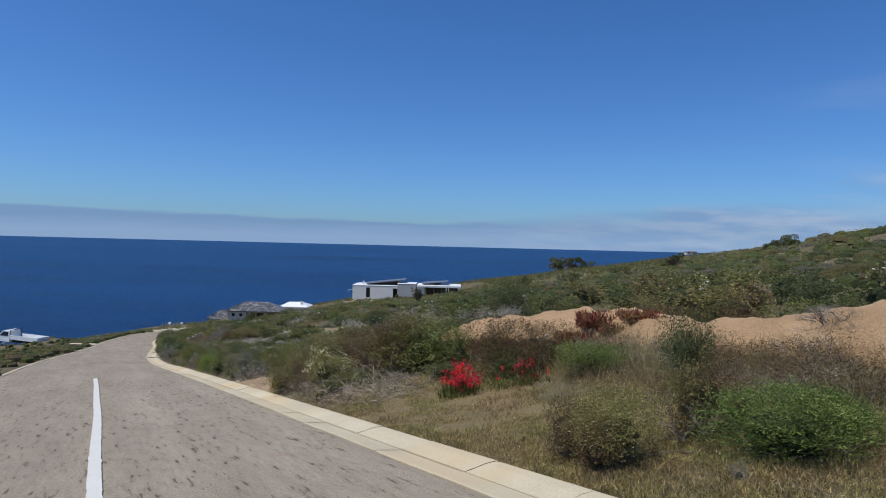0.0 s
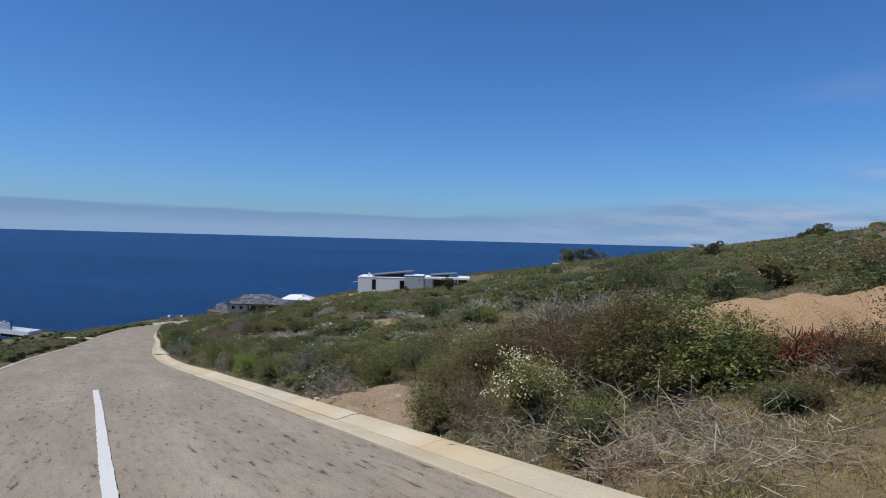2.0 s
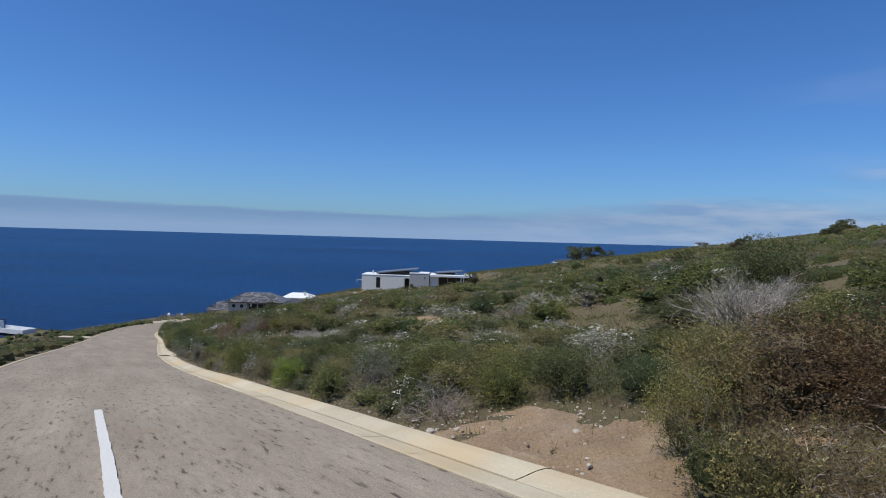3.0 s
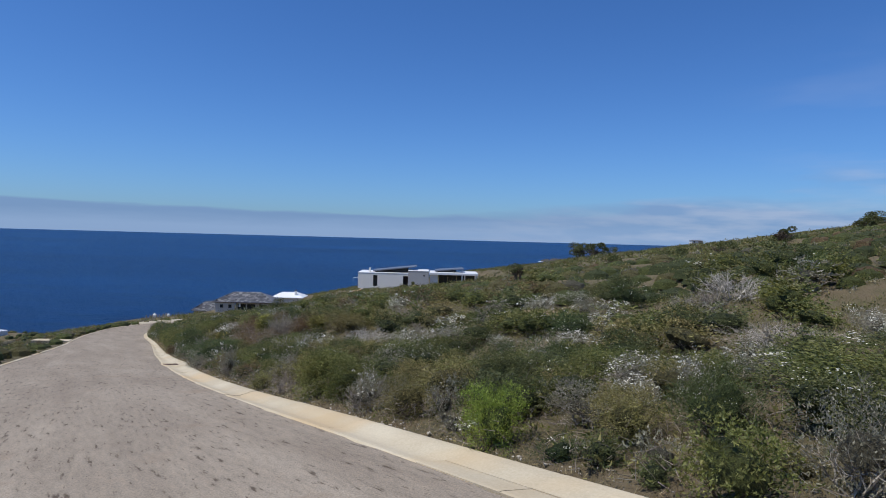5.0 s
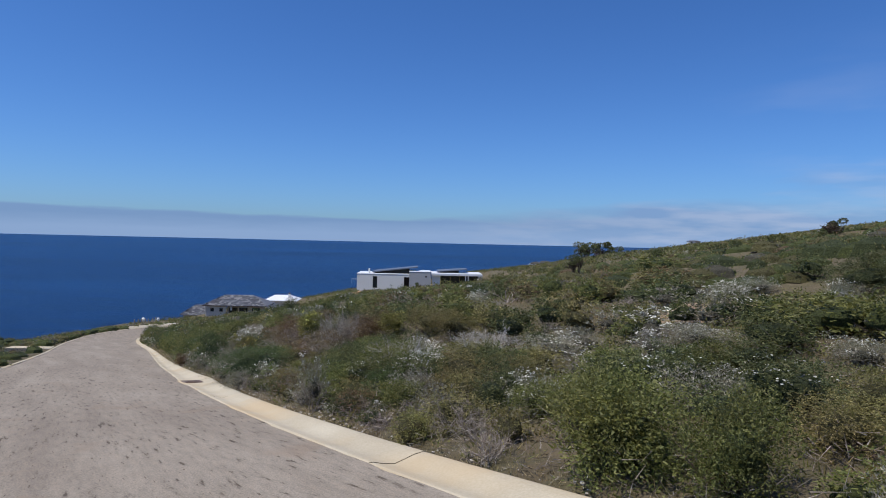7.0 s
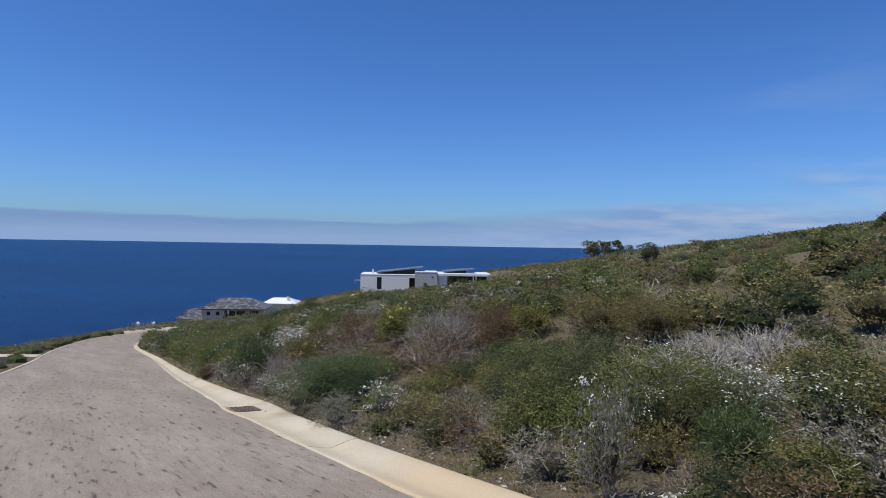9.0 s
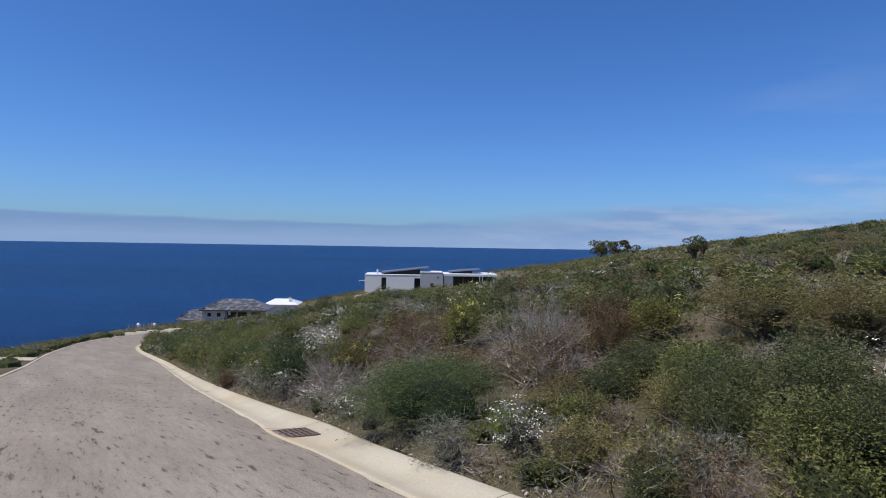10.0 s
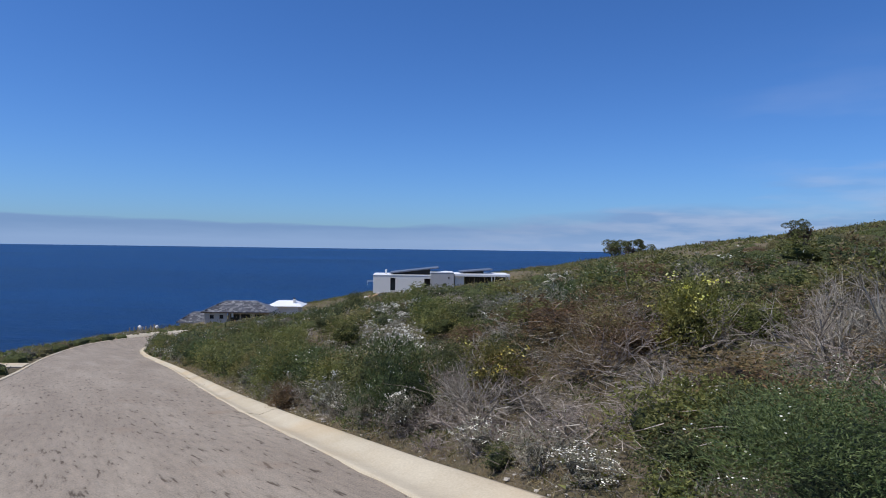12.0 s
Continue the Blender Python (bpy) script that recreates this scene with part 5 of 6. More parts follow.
CHOICES = {
    0: ["rust", "olive", "green", "dark", "olive", "mixed"],
    1: ["green", "dark", "green", "mixed", "white", "green", "grey", "olive", "olive", "dark", "needle", "green", "dark"],
    2: ["green", "dark", "olive", "dark", "deadwood", "bramble", "green", "bramble", "dark", "brown", "green"],
    3: ["green", "olive", "grey", "white", "brown", "green", "needle", "deadwood", "dark", "mixed", "bramble"],
}


HEROES = len(STANDING)


def fill(count, s0, s1, u0, u1, w0, w1, size, spacing, seed):
    rng = random.Random(seed)
    made = 0
    for _ in range(count * 14):
        s, d = rng.uniform(s0, s1), rng.random() ** 1.1
        w = rng.uniform(w0, w1)
        k = float(kerb_back(s)) + 0.12 + w * 0.40
        u = max(k, u0) + d * (u1 - u0)
        if bare(s, u) or (s < 48.5 and u < 9.9):
            continue
        x, y, _ = on_road(np.array([s]), np.array([u]))[0]
        if any(abs(x - a) < 2 and abs(y - b) < 2 and math.hypot(x - a, y - b) < (spacing if k_ >= HEROES else 0.8) * (w + c) / 2 for k_, (a, b, c) in enumerate(STANDING)):
            continue
        band = 0 if s < 57 else 1 if s < 76 else 2 if s < 90 else 3
        kind = rng.choice(CHOICES[band])
        if u < k + 0.5 and 58 < s < 93:
            w *= 0.75
        tall = rng.uniform(0.52, 0.75) * w * (0.8 if kind in ("white", "brown") else 1)
        shrub(kind, x, y, w, min(tall, 0.48 if 52 < s < 65 and 6.5 < u < 13 else 0.62 if band == 1 and u < 12 else 0.95), min(size, 1) if (u < 8.2 and w > 0.6) or (s < 58 and u < 11) else 2)
        made += 1
        if made >= count:
            break


row = random.Random(41)
s = 88.0
while s < 141:
    w = row.uniform(1.0, 2.0)
    x, y, _ = on_road(np.array([s]), np.array([float(kerb_back(s)) + 0.12 + 0.45 * w + row.uniform(0, 0.25)]))[0]
    kind = row.choice(("green", "needle", "dark", "olive", "green", "dark", "grey"))
    shrub(kind, x, y, w, row.uniform(0.62, 0.85) * (w if w < 1.5 else 1.5) + 0.1, 1 if s < 110 else 2, "shrubs along the kerb")
    if row.random() < 0.6:
        x, y, _ = on_road(np.array([s + 0.7]), np.array([float(kerb_back(s)) + 0.4]))[0]
        shrub(row.choice(("grey", "white", "brown", "olive")), x, y, row.uniform(0.5, 0.75), row.uniform(0.4, 0.65), 2, "shrubs along the kerb")
    s += w * row.uniform(0.85, 1.1)
silver = random.Random(47)
for k in range(15):
    s = 84.9 + 0.85 * k
    x, y, _ = on_road(np.array([s]), np.array([float(kerb_back(s)) + silver.uniform(0.35, 0.8)]))[0]
    shrub(("grey", "white", "brown", "white", "grey")[k % 5], x, y, silver.uniform(0.55, 0.85), silver.uniform(0.35, 0.6), 1, "shrubs along the kerb")
edge = random.Random(53)
for k in range(16):
    s = 71.6 + 0.52 * k
    x, y, _ = on_road(np.array([s]), np.array([float(kerb_back(s)) + edge.uniform(0.4, 1.1)]))[0]
    shrub(("brown", "olive", "grey", "brown", "green", "bramble", "dark")[k % 7], x, y, edge.uniform(0.6, 0.95), edge.uniform(0.38, 0.6), 1, "shrubs along the kerb")
tangle = random.Random(43)
for k in range(20):
    s, u = 82.4 + 0.42 * k, tangle.uniform(0.5, 5.5)
    u += float(kerb_back(s))
    x, y, _ = on_road(np.array([s]), np.array([u]))[0]
    if math.hypot(x + 17.75, y - 40.3) < 1.8 or (u < 4.4 and s < 84.5):
        continue
    shrub(("brown", "bramble", "brown", "deadwood", "rust")[k % 5], x, y, tangle.uniform(1.0, 1.6), tangle.uniform(0.5, 0.8), 1)
fill(34, 58, 86, 3.2, 3.6, 0.5, 0.8, 1, 0.42, 26)
fill(120, 46, 93, 3.2, 7.0, 0.7, 1.2, 1, 0.45, 21)
fill(140, 42, 95, 6.0, 10.5, 0.9, 1.4, 1, 0.40, 24)
fill(90, 92, 122, 3.0, 10.0, 1.0, 1.6, 2, 0.42, 25)
fill(150, 45, 118, 10.0, 19.0, 1.1, 2.0, 2, 0.42, 22)
fill(80, 42, 93, 3.2, 8.0, 0.4, 0.7, 2, 0.36, 23)
fill(40, 74, 98, 3.2, 9.0, 0.45, 0.9, 2, 0.28, 28)


# ---- scrub farther off, past counting ----
def clumps(seed, n, x0, x1, y0, y1, keep, r0, r1, leaves, leaf, tall=0.75, filled=True):
    """Leaves of many low bushes: places are drawn over a stretch of the plan; keep says which stay."""
    rng = np.random.RandomState(seed)
    x, y = rng.uniform(x0, x1, n), rng.uniform(y0, y1, n)
    s, u, _ = road_frame(x, y)
    z = ground(x, y)
    ok = keep(x, y, s, u, z)
    x, y, z = x[ok], y[ok], z[ok]
    m = len(x)
    r = rng.uniform(r0, r1, m)
    k = np.repeat(np.arange(m), leaves)
    d = rng.randn(len(k), 3) + [0, 0, 0.35]
    d /= np.linalg.norm(d, axis=1)[:, None]
    d[:, 2] = np.abs(d[:, 2])
    lump = 0.82 + 0.3 * np.sin(d[:, 0] * 4 + k) * np.sin(d[:, 1] * 5 + 2 * k)
    p = np.stack([x, y, z - 0.05], -1)[k] + d * (r[k] * lump * rng.uniform(0.62, 1.04, len(k)))[:, None] * [1, 1, tall]
    v, f = leaf_quads(rng, p, d + rng.randn(len(k), 3) * 0.7 + [0, 0, 0.3], leaf, leaf * 0.6, 3)
    tone = waves(x, y, 16, 31) + 0.9 * waves(x, y, 5, 32) + 0.8 * rng.randn(m)
    if not filled:
        return v.reshape(-1, 3, 3), tone[k], np.zeros((0, 4, 3)), np.zeros(0)
    th = np.linspace(0, 2 * np.pi, 6, endpoint=False)
    ring = [np.stack([np.cos(th) * a, np.sin(th) * a, np.full(6, b * tall)], -1) for a, b in ((0.92, -0.05), (0.72, 0.55), (0.12, 0.82))]
    dome = []
    for lo_, hi_ in zip(ring, ring[1:]):
        dome += [np.stack([lo_[q], lo_[(q + 1) % 6], hi_[(q + 1) % 6], hi_[q]]) for q in range(6)]
    dome = np.stack(dome)[None] * (r * 0.78)[:, None, None, None] * rng.uniform(0.8, 1.15, (m, 1, 1, 3)) + np.stack([x, y, z - 0.05], -1)[:, None, None]
    return v.reshape(-1, 3, 3), tone[k], dome.reshape(-1, 4, 3), np.repeat(tone, 12)


def clear_of_things(x, y):
    h = (np.abs(x + 14) < 15.8) & (np.abs(y - 176) < 6.5)
    h |= (np.abs(x + 65) < 12.5) & (np.abs(y - 205) < 8) | (np.abs(x + 56) < 8) & (np.abs(y - 217) < 7) | (np.abs(x + 77) < 8) & (np.abs(y - 209) < 6)
    h |= (np.abs(x + 59.5) < 5.0) & (np.abs(y - 84.6) < 2.2)
    h |= (np.abs(x + 62) < 3) & (np.abs(y - 135.5) < 2.2)
    return ~h


def inland(x, y, s, u, z):
    return (z > -30.5) & clear_of_things(x, y)


def right_mid(x, y, s, u, z):
    return inland(x, y, s, u, z) & (u > 13.0) & (u < 34) & (s > 30) & (s < 150) & ((u > 15.5) | (s < 46))


def right_far(x, y, s, u, z):
    return inland(x, y, s, u, z) & (u >= 33) & (u < 80) & (s > 30)


def roadside(x, y, s, u, z):
    return inland(x, y, s, u, z) & (s > 108) & (s < RUN[-1] - 2) & (u > kerb_back(s) + 0.6) & (u < 16)


def left_near(x, y, s, u, z):
    drive = (np.abs(s - 114.5) < 2.2) & (u > -6)
    return inland(x, y, s, u, z) & ~drive & (s > 30) & (s < 165) & (u < left_edge(s) - 0.4) & (u > -16)


def beyond(x, y, s, u, z):
    ahead = (y > 60) & (np.abs(x + 10) < 0.95 * (y + 5))
    return inland(x, y, s, u, z) & ahead & ((u < -15) | (u > 78) | (s > RUN[-1] - 3)) & ~((np.abs(x - 62) < 16) & (np.abs(y - 262) < 14))


def undergrowth(x, y, s, u, z):
    grass = (s > 44.5) & (s < 50.2) & (u < 6.0)
    wash = (s > 53.6) & (s < 57.9) & (u < 5.3)
    heap = (s > 34) & (s < 54.2) & (np.abs(u - heap_line(s)) < 1.15)
    scar = ((s - 74.0) / 1.8) ** 2 + ((u - 11.3) / 1.1) ** 2 < 1
    return (s > 38) & ((s > 49.5) | (u > 10.2)) & (s < 118) & (u > kerb_back(s) + 0.3) & (u < 16.0) & ~grass & ~wash & ~heap & ~scar


SETS = [
    clumps(56, 19000, -42, 20, 2, 84, undergrowth, 0.2, 0.46, 40, 0.055, 0.7, False),
    clumps(51, 9600, -34, 46, 2, 132, right_mid, 0.5, 1.05, 50, 0.075),
    clumps(52, 8000, -30, 110, 10, 160, right_far, 0.7, 1.35, 38, 0.12),
    clumps(53, 5000, -46, 6, 64, 124, roadside, 0.55, 1.0, 34, 0.14, 0.95),
    clumps(54, 10000, -72, 6, -14, 130, left_near, 0.42, 0.85, 44, 0.085, 0.95),
    clumps(57, 11000, -85, 60, 104, 270, beyond, 0.6, 1.15, 22, 0.22, 0.75, False),
    clumps(55, 20000, -190, 340, 60, 420, beyond, 0.7, 1.4, 13, 0.36, 0.7, False),
]
quads, tones = np.concatenate([q[0] for q in SETS]), np.concatenate([q[1] for q in SETS])
domes, dome_tones = np.concatenate([q[2] for q in SETS]), np.concatenate([q[3] for q in SETS])
for lo, hi, leaf, label in ((-9, -1.7, "grey", "silver-grey dry scrub over the far slope"), (-1.7, -0.45, "olive", "olive-green low scrub over the far slope"),
                            (-0.45, 0.65, "green", "green low scrub over the far slope"), (0.65, 2.1, "dark", "dark green low scrub over the far slope"), (2.1, 9, "rust", "brownish low scrub over the far slope")):
    q = quads[(tones >= lo) & (tones < hi)]
    me = mesh_of("scrub", q.reshape(-1, 3), np.arange(3 * len(q)).reshape(-1, 3), LEAF[leaf])
    patch = tagged(new("scrub", me), label, "scrub", kind="stuff")
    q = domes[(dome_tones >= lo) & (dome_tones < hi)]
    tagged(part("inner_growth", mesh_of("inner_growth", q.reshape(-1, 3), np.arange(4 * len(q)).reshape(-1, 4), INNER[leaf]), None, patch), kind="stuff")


# ---- wind-shaped trees on the ridge ----
def tree(x, y, w, h, seed, flat=0.5):
    rng = np.random.RandomState(seed)
    t = thing("tree", pose(x, y, float(ground(x, y)) - 0.1, 0, 0, 30 * seed), "low windswept tree with a dark uneven crown on the ridge", "tree", "ridge trees")
    a, b, r0, r1 = branching(rng, 4, 4, 4, 0.9, 1.0, 0.42, 0.045)
    k = np.array([w, w, h])
    part("trunk", mesh_of("trunk", *stick_quads(rng, a * k, b * k, r0 * h, r1 * h), TWIG["stem"]), None, t)
    lobes = rng.randint(9, 14)
    c = np.stack([rng.uniform(-0.4, 0.4, lobes) * w, rng.uniform(-0.4, 0.4, lobes) * w, rng.uniform(1 - flat, 0.95, lobes) * h], -1)
    r = rng.uniform(0.12, 0.22, lobes) * w
    n = 2600
    q = rng.choice(lobes, n)
    d = rng.randn(n, 3) + [0, 0, 0.3]
    d /= np.linalg.norm(d, axis=1)[:, None]
    p = c[q] + d * (r[q] * rng.uniform(0.6, 1.05, n))[:, None] * [1, 1, 0.6]
    part("crown", mesh_of("crown", *leaf_quads(rng, p, d + rng.randn(n, 3) * 0.6, 0.05 * w, 0.028 * w), LEAF["dark"]), None, t)


tree(31.0, 190, 6.5, 5.0, 1, 0.7)
tree(36.5, 192, 6.0, 4.6, 2, 0.65)
tree(41.0, 194, 4.5, 3.2, 3, 0.7)
tree(-3.84, 62.43, 1.05, 1.65, 4, 0.4)
tree(61, 115, 4.5, 2.6, 5)
tree(14, 78, 2.6, 1.7, 8, 0.85)
tree(22, 84, 3.0, 1.9, 9, 0.85)
tree(9, 82, 2.4, 1.5, 10, 0.85)
tree(30, 88, 3.2, 2.0, 11, 0.85)
tree(1, 88, 2.2, 1.5, 12, 0.85)
tree(55, 108, 4.0, 2.4, 6)
tree(-14, 150, 2.0, 1.5, 7, 0.8)


# ---- bare earth, grass, stones ----
def earth_patch(name, cx, cy, w, d, turn, high, material, label, seed, steps=44, rough=1.0):
    """An uneven sheet of bare earth that swells out of the slope and sinks into it all round."""
    k = np.linspace(-1, 1, steps)
    A, B = np.meshgrid(k, k)
    c, s = math.cos(radians(turn)), math.sin(radians(turn))
    X, Y = cx + A * w / 2 * c - B * d / 2 * s, cy + A * w / 2 * s + B * d / 2 * c
    edge = 1 - np.maximum(np.abs(A) ** 2.4, np.abs(B) ** 2.4) + 0.25 * waves(X, Y, 1.6, seed)
    Z = ground(X, Y) - 0.10 + (0.13 + high) * np.clip(edge * 1.3, -0.2, 1) ** 1 + rough * (0.05 * waves(X, Y, 0.9, seed + 1) + 0.02 * waves(X, Y, 0.35, seed + 2))
    i = (np.arange(steps - 1)[:, None] * steps + np.arange(steps - 1)).ravel()
    me = mesh_of(name, np.stack([X.ravel(), Y.ravel(), Z.ravel()], -1), np.stack([i, i + 1, i + steps + 1, i + steps], -1), material)
    me.polygons.foreach_set("use_smooth", np.ones(len(me.polygons), bool))
    return tagged(new(name, me), label, "earth")


def mound():
    """A long heap of bare earth along the slope above the road."""
    s, v = np.meshgrid(np.linspace(35.5, 54.6, 150), np.linspace(-1.35, 1.35, 34))
    s, v = s.ravel(), v.ravel()
    p = on_road(s, heap_line(s) + v)
    edge = 1 - np.maximum(np.abs((s - 45.0) / 9.4) ** 6, np.abs(v / 1.15) ** 2.6) + 0.2 * waves(p[:, 0], p[:, 1], 1.2, 61)
    z = ground(p[:, 0], p[:, 1]) - 0.10 + 0.20 * np.clip(edge * 1.6, -0.2, 1) + 0.05 * waves(p[:, 0], p[:, 1], 0.9, 62) + 0.026 * waves(p[:, 0], p[:, 1], 0.36, 63)
    i = (np.arange(33)[:, None] * 150 + np.arange(149)).ravel()
    me = mesh_of("earth_mound", np.stack([p[:, 0], p[:, 1], z], -1), np.stack([i, i + 1, i + 151, i + 150], -1), ORANGE_SOIL)
    me.polygons.foreach_set("use_smooth", np.ones(len(me.polygons), bool))
    tagged(new("earth_mound", me), "long low heap of bare orange earth with pebbles", "earth")


mound()
verge = earth_patch("grass_verge", 0.0, 10.6, 8.5, 3.4, 121, 0.0, VERGE_SOIL, "trodden tan earth of the grassy verge", 66, 50, 0.15)
tagged(verge, "trodden tan earth of the grassy verge", "ground", kind="structure")
washed = earth_patch("bare_earth", -4.5, 17.3, 4.4, 2.3, 121, 0.03, RED_SOIL, "washed-out patch of bare red-brown soil by the kerb", 62)
earth_patch("bare_earth", -7.4, 36.9, 3.4, 1.8, 20, 0.1, RED_SOIL, "small bare patch of reddish soil among shrubs", 63, 24)
earth_patch("sandy_track", -47.0, 104.0, 17, 7, 35, 0.12, PALE_SOIL, "pale sandy track beyond the bend", 65, 40)
earth_patch("bare_earth", 62, 262, 34, 26, 0, 0.4, RED_SOIL, "far bare slope of pinkish brown soil", 64, 30)


def tufts(name, seed, n, place, length, width, leaf, label):
    rng = np.random.RandomState(seed)
    s, u = place(rng, n)
    p = on_road(s, u)
    p[:, 2] = ground(p[:, 0], p[:, 1]) + (0.025 if place is verge_place else -0.01)
    d = rng.randn(n, 3) * 0.55 + [0, 0, 0.8]
    tagged(new(name, mesh_of(name, *leaf_quads(rng, p, d, length, width, 3), LEAF[leaf])), label, "grass", kind="stuff")


def verge_place(rng, n):
    s = rng.uniform(41, 51, n)
    u = kerb_back(s) + 0.05 + rng.rand(n) ** 1.2 * 4.0
    thin = waves(s, u, 1.1, 77) + 0.5 * rng.randn(n) < -0.25
    return np.where(thin, 41 + 5 * rng.rand(n), s), u


def clump_place(rng, n):
    """Tufts that stand in small clumps over the verge."""
    c = np.stack([rng.uniform(40.5, 50.6, 150), 0.1 + 4.2 * rng.rand(150) ** 1.1], -1)[rng.randint(0, 150, n)]
    s, u = c[:, 0] + rng.randn(n) * 0.09, c[:, 1] + rng.randn(n) * 0.09
    return s, kerb_back(s) + np.maximum(u, 0.06)


def litter_place(rng, n):
    s = rng.uniform(42, 112, n)
    return s, kerb_back(s) + 0.04 + np.abs(rng.randn(n)) * 0.55


def slope_place(rng, n):
    s = rng.uniform(50, 100, n)
    return s, kerb_back(s) + 0.3 + rng.rand(n) * 11


def dry_tangle(seed, n):
    """Fallen and broken twigs that lie and lean between the shrubs."""
    rng = np.random.RandomState(seed)
    s = rng.uniform(50, 96, n)
    u = kerb_back(s) + 0.15 + rng.rand(n) ** 1.3 * 5.5
    ok = ~((s > 53.6) & (s < 57.9) & (u < 5.3))
    p = on_road(s, u)[ok]
    p[:, 2] = ground(p[:, 0], p[:, 1]) + rng.rand(len(p)) ** 2 * 0.32
    d = rng.randn(len(p), 3) * [1, 1, 0.45] + [0, 0, 0.2]
    d /= np.linalg.norm(d, axis=1)[:, None]
    q = p + d * rng.uniform(0.06, 0.26, len(p))[:, None]
    q[:, 2] = np.maximum(q[:, 2], ground(q[:, 0], q[:, 1]) + 0.01)
    tagged(new("dry_twigs", mesh_of("dry_twigs", *stick_quads(rng, p, q, np.full(len(p), 0.004), np.full(len(p), 0.002), True), TWIG["brown" if seed % 2 else "dead"])),
           "tangle of dry fallen twigs between the shrubs", "twigs", kind="stuff")


def fallen_branches(seed, n, s0, s1, u0, u1, high, twig):
    """Dead branches that lie across one another, each bent once."""
    rng = np.random.RandomState(seed)
    s, u = rng.uniform(s0, s1, n), rng.uniform(u0, u1, n)
    p = on_road(s, u)
    p[:, 2] = ground(p[:, 0], p[:, 1]) + 0.03 + rng.rand(n) ** 1.5 * high
    d = rng.randn(n, 3) * [1, 1, 0.35] + [0, 0, 0.12]
    d /= np.linalg.norm(d, axis=1)[:, None]
    half = rng.uniform(0.07, 0.27, n)[:, None]
    q = p + d * half
    e = d + rng.randn(n, 3) * 0.45
    e /= np.linalg.norm(e, axis=1)[:, None]
    r = q + e * half * 1.2
    for k in (q, r):
        k[:, 2] = np.maximum(k[:, 2], ground(k[:, 0], k[:, 1]) + 0.012)
    thick = rng.uniform(0.0022, 0.0058, n)
    v1, f1 = stick_quads(rng, p, q, thick, thick * 0.8)
    v2, f2 = stick_quads(rng, q, r, thick * 0.8, thick * 0.35)
    tagged(new("fallen_branches", mesh_of("fallen_branches", np.vstack([v1, v2]), np.vstack([f1, f2 + len(v1)]), TWIG[twig])),
           "tangle of dead branches lying on the slope", "branches", kind="stuff")


def straw_place(rng, n):
    return 56.6 + 0.9 * rng.randn(n), 6.9 + 0.5 * rng.randn(n)


def stalk_place(rng, n):
    s = rng.uniform(42.5, 48.0, n)
    return s, rng.uniform(6.2, 8.1, n)


tufts("straw_grass", 75, 2600, straw_place, 0.34, 0.008, "dry", "pale dry straw grass above the bare soil")
tufts("straw_grass", 76, 6500, stalk_place, 0.42, 0.007, "dry", "tall thin dry grass below the earth heap")
fallen_branches(93, 260, 49.2, 51.6, 3.6, 5.2, 0.28, "straw")
fallen_branches(94, 420, 49.0, 52.4, 3.5, 5.3, 0.24, "brown")
fallen_branches(95, 620, 83.8, 89.5, 3.7, 7.6, 0.55, "dead")
fallen_branches(96, 900, 83.4, 89.0, 3.7, 7.0, 0.5, "brown")
fallen_branches(97, 220, 81.2, 83.6, 5.6, 8.0, 0.35, "brown")
dry_tangle(91, 11000)
dry_tangle(92, 6000)
tufts("verge_grass", 71, 56000, verge_place, 0.048, 0.007, "grass", "short half-dry grass on the verge")
tufts("verge_grass", 74, 26000, verge_place, 0.055, 0.010, "olive", "green blades and small weeds in the verge grass")
tufts("grass_tufts", 85, 9000, clump_place, 0.10, 0.008, "dry", "pale dry tufts standing in the verge grass")
tufts("grass_tufts", 86, 8000, clump_place, 0.075, 0.011, "grass", "yellow-green tufts standing in the verge grass")
tufts("grass_tufts", 87, 5000, clump_place, 0.06, 0.012, "green", "small green weeds in the verge grass")
tufts("weeds", 77, 30000, slope_place, 0.15, 0.012, "green", "fresh green weeds and grass between the shrubs")
tufts("weeds", 78, 16000, slope_place, 0.13, 0.012, "olive", "olive weeds and grass between the shrubs")
tufts("dry_litter", 79, 34000, verge_place, 0.04, 0.006, "dry", "short dry blades and litter on the verge")
tufts("dry_litter", 72, 22000, litter_place, 0.06, 0.008, "dry", "dry plant litter along the back of the kerb")
tufts("dry_grass", 73, 26000, slope_place, 0.17, 0.008, "dry", "thin dry grass between the shrubs")


def pebbles(seed, n, place, r0, r1, material, label):
    rng = np.random.RandomState(seed)
    s, u = place(rng, n)
    p = on_road(s, u)
    p[:, 2] = ground(p[:, 0], p[:, 1])
    ico = bmesh.new()
    bmesh.ops.create_icosphere(ico, subdivisions=1, radius=1)
    base = np.array([v.co[:] for v in ico.verts])
    tri = np.array([[v.index for v in f.verts] for f in ico.faces])
    ico.free()
    r = r0 + (r1 - r0) * rng.rand(n) ** 3
    v = base[None] * (1 + 0.25 * rng.randn(n, len(base), 1)) * (r[:, None, None] * [1, 1, 0.65]) + p[:, None]
    f = tri[None] + np.arange(n)[:, None, None] * len(base)
    tagged(new("pebbles", mesh_of("pebbles", v.reshape(-1, 3), f.reshape(-1, 3), material)), label, "pebbles", kind="stuff")


def kerbside(rng, n):
    s = rng.uniform(42, 100, n)
    return s, kerb_back(s) + 0.03 + np.abs(rng.randn(n)) * 0.22


def wash_place(rng, n):
    s = rng.uniform(53.6, 58, n)
    return s, kerb_back(s) + 0.1 + rng.rand(n) * 2.0


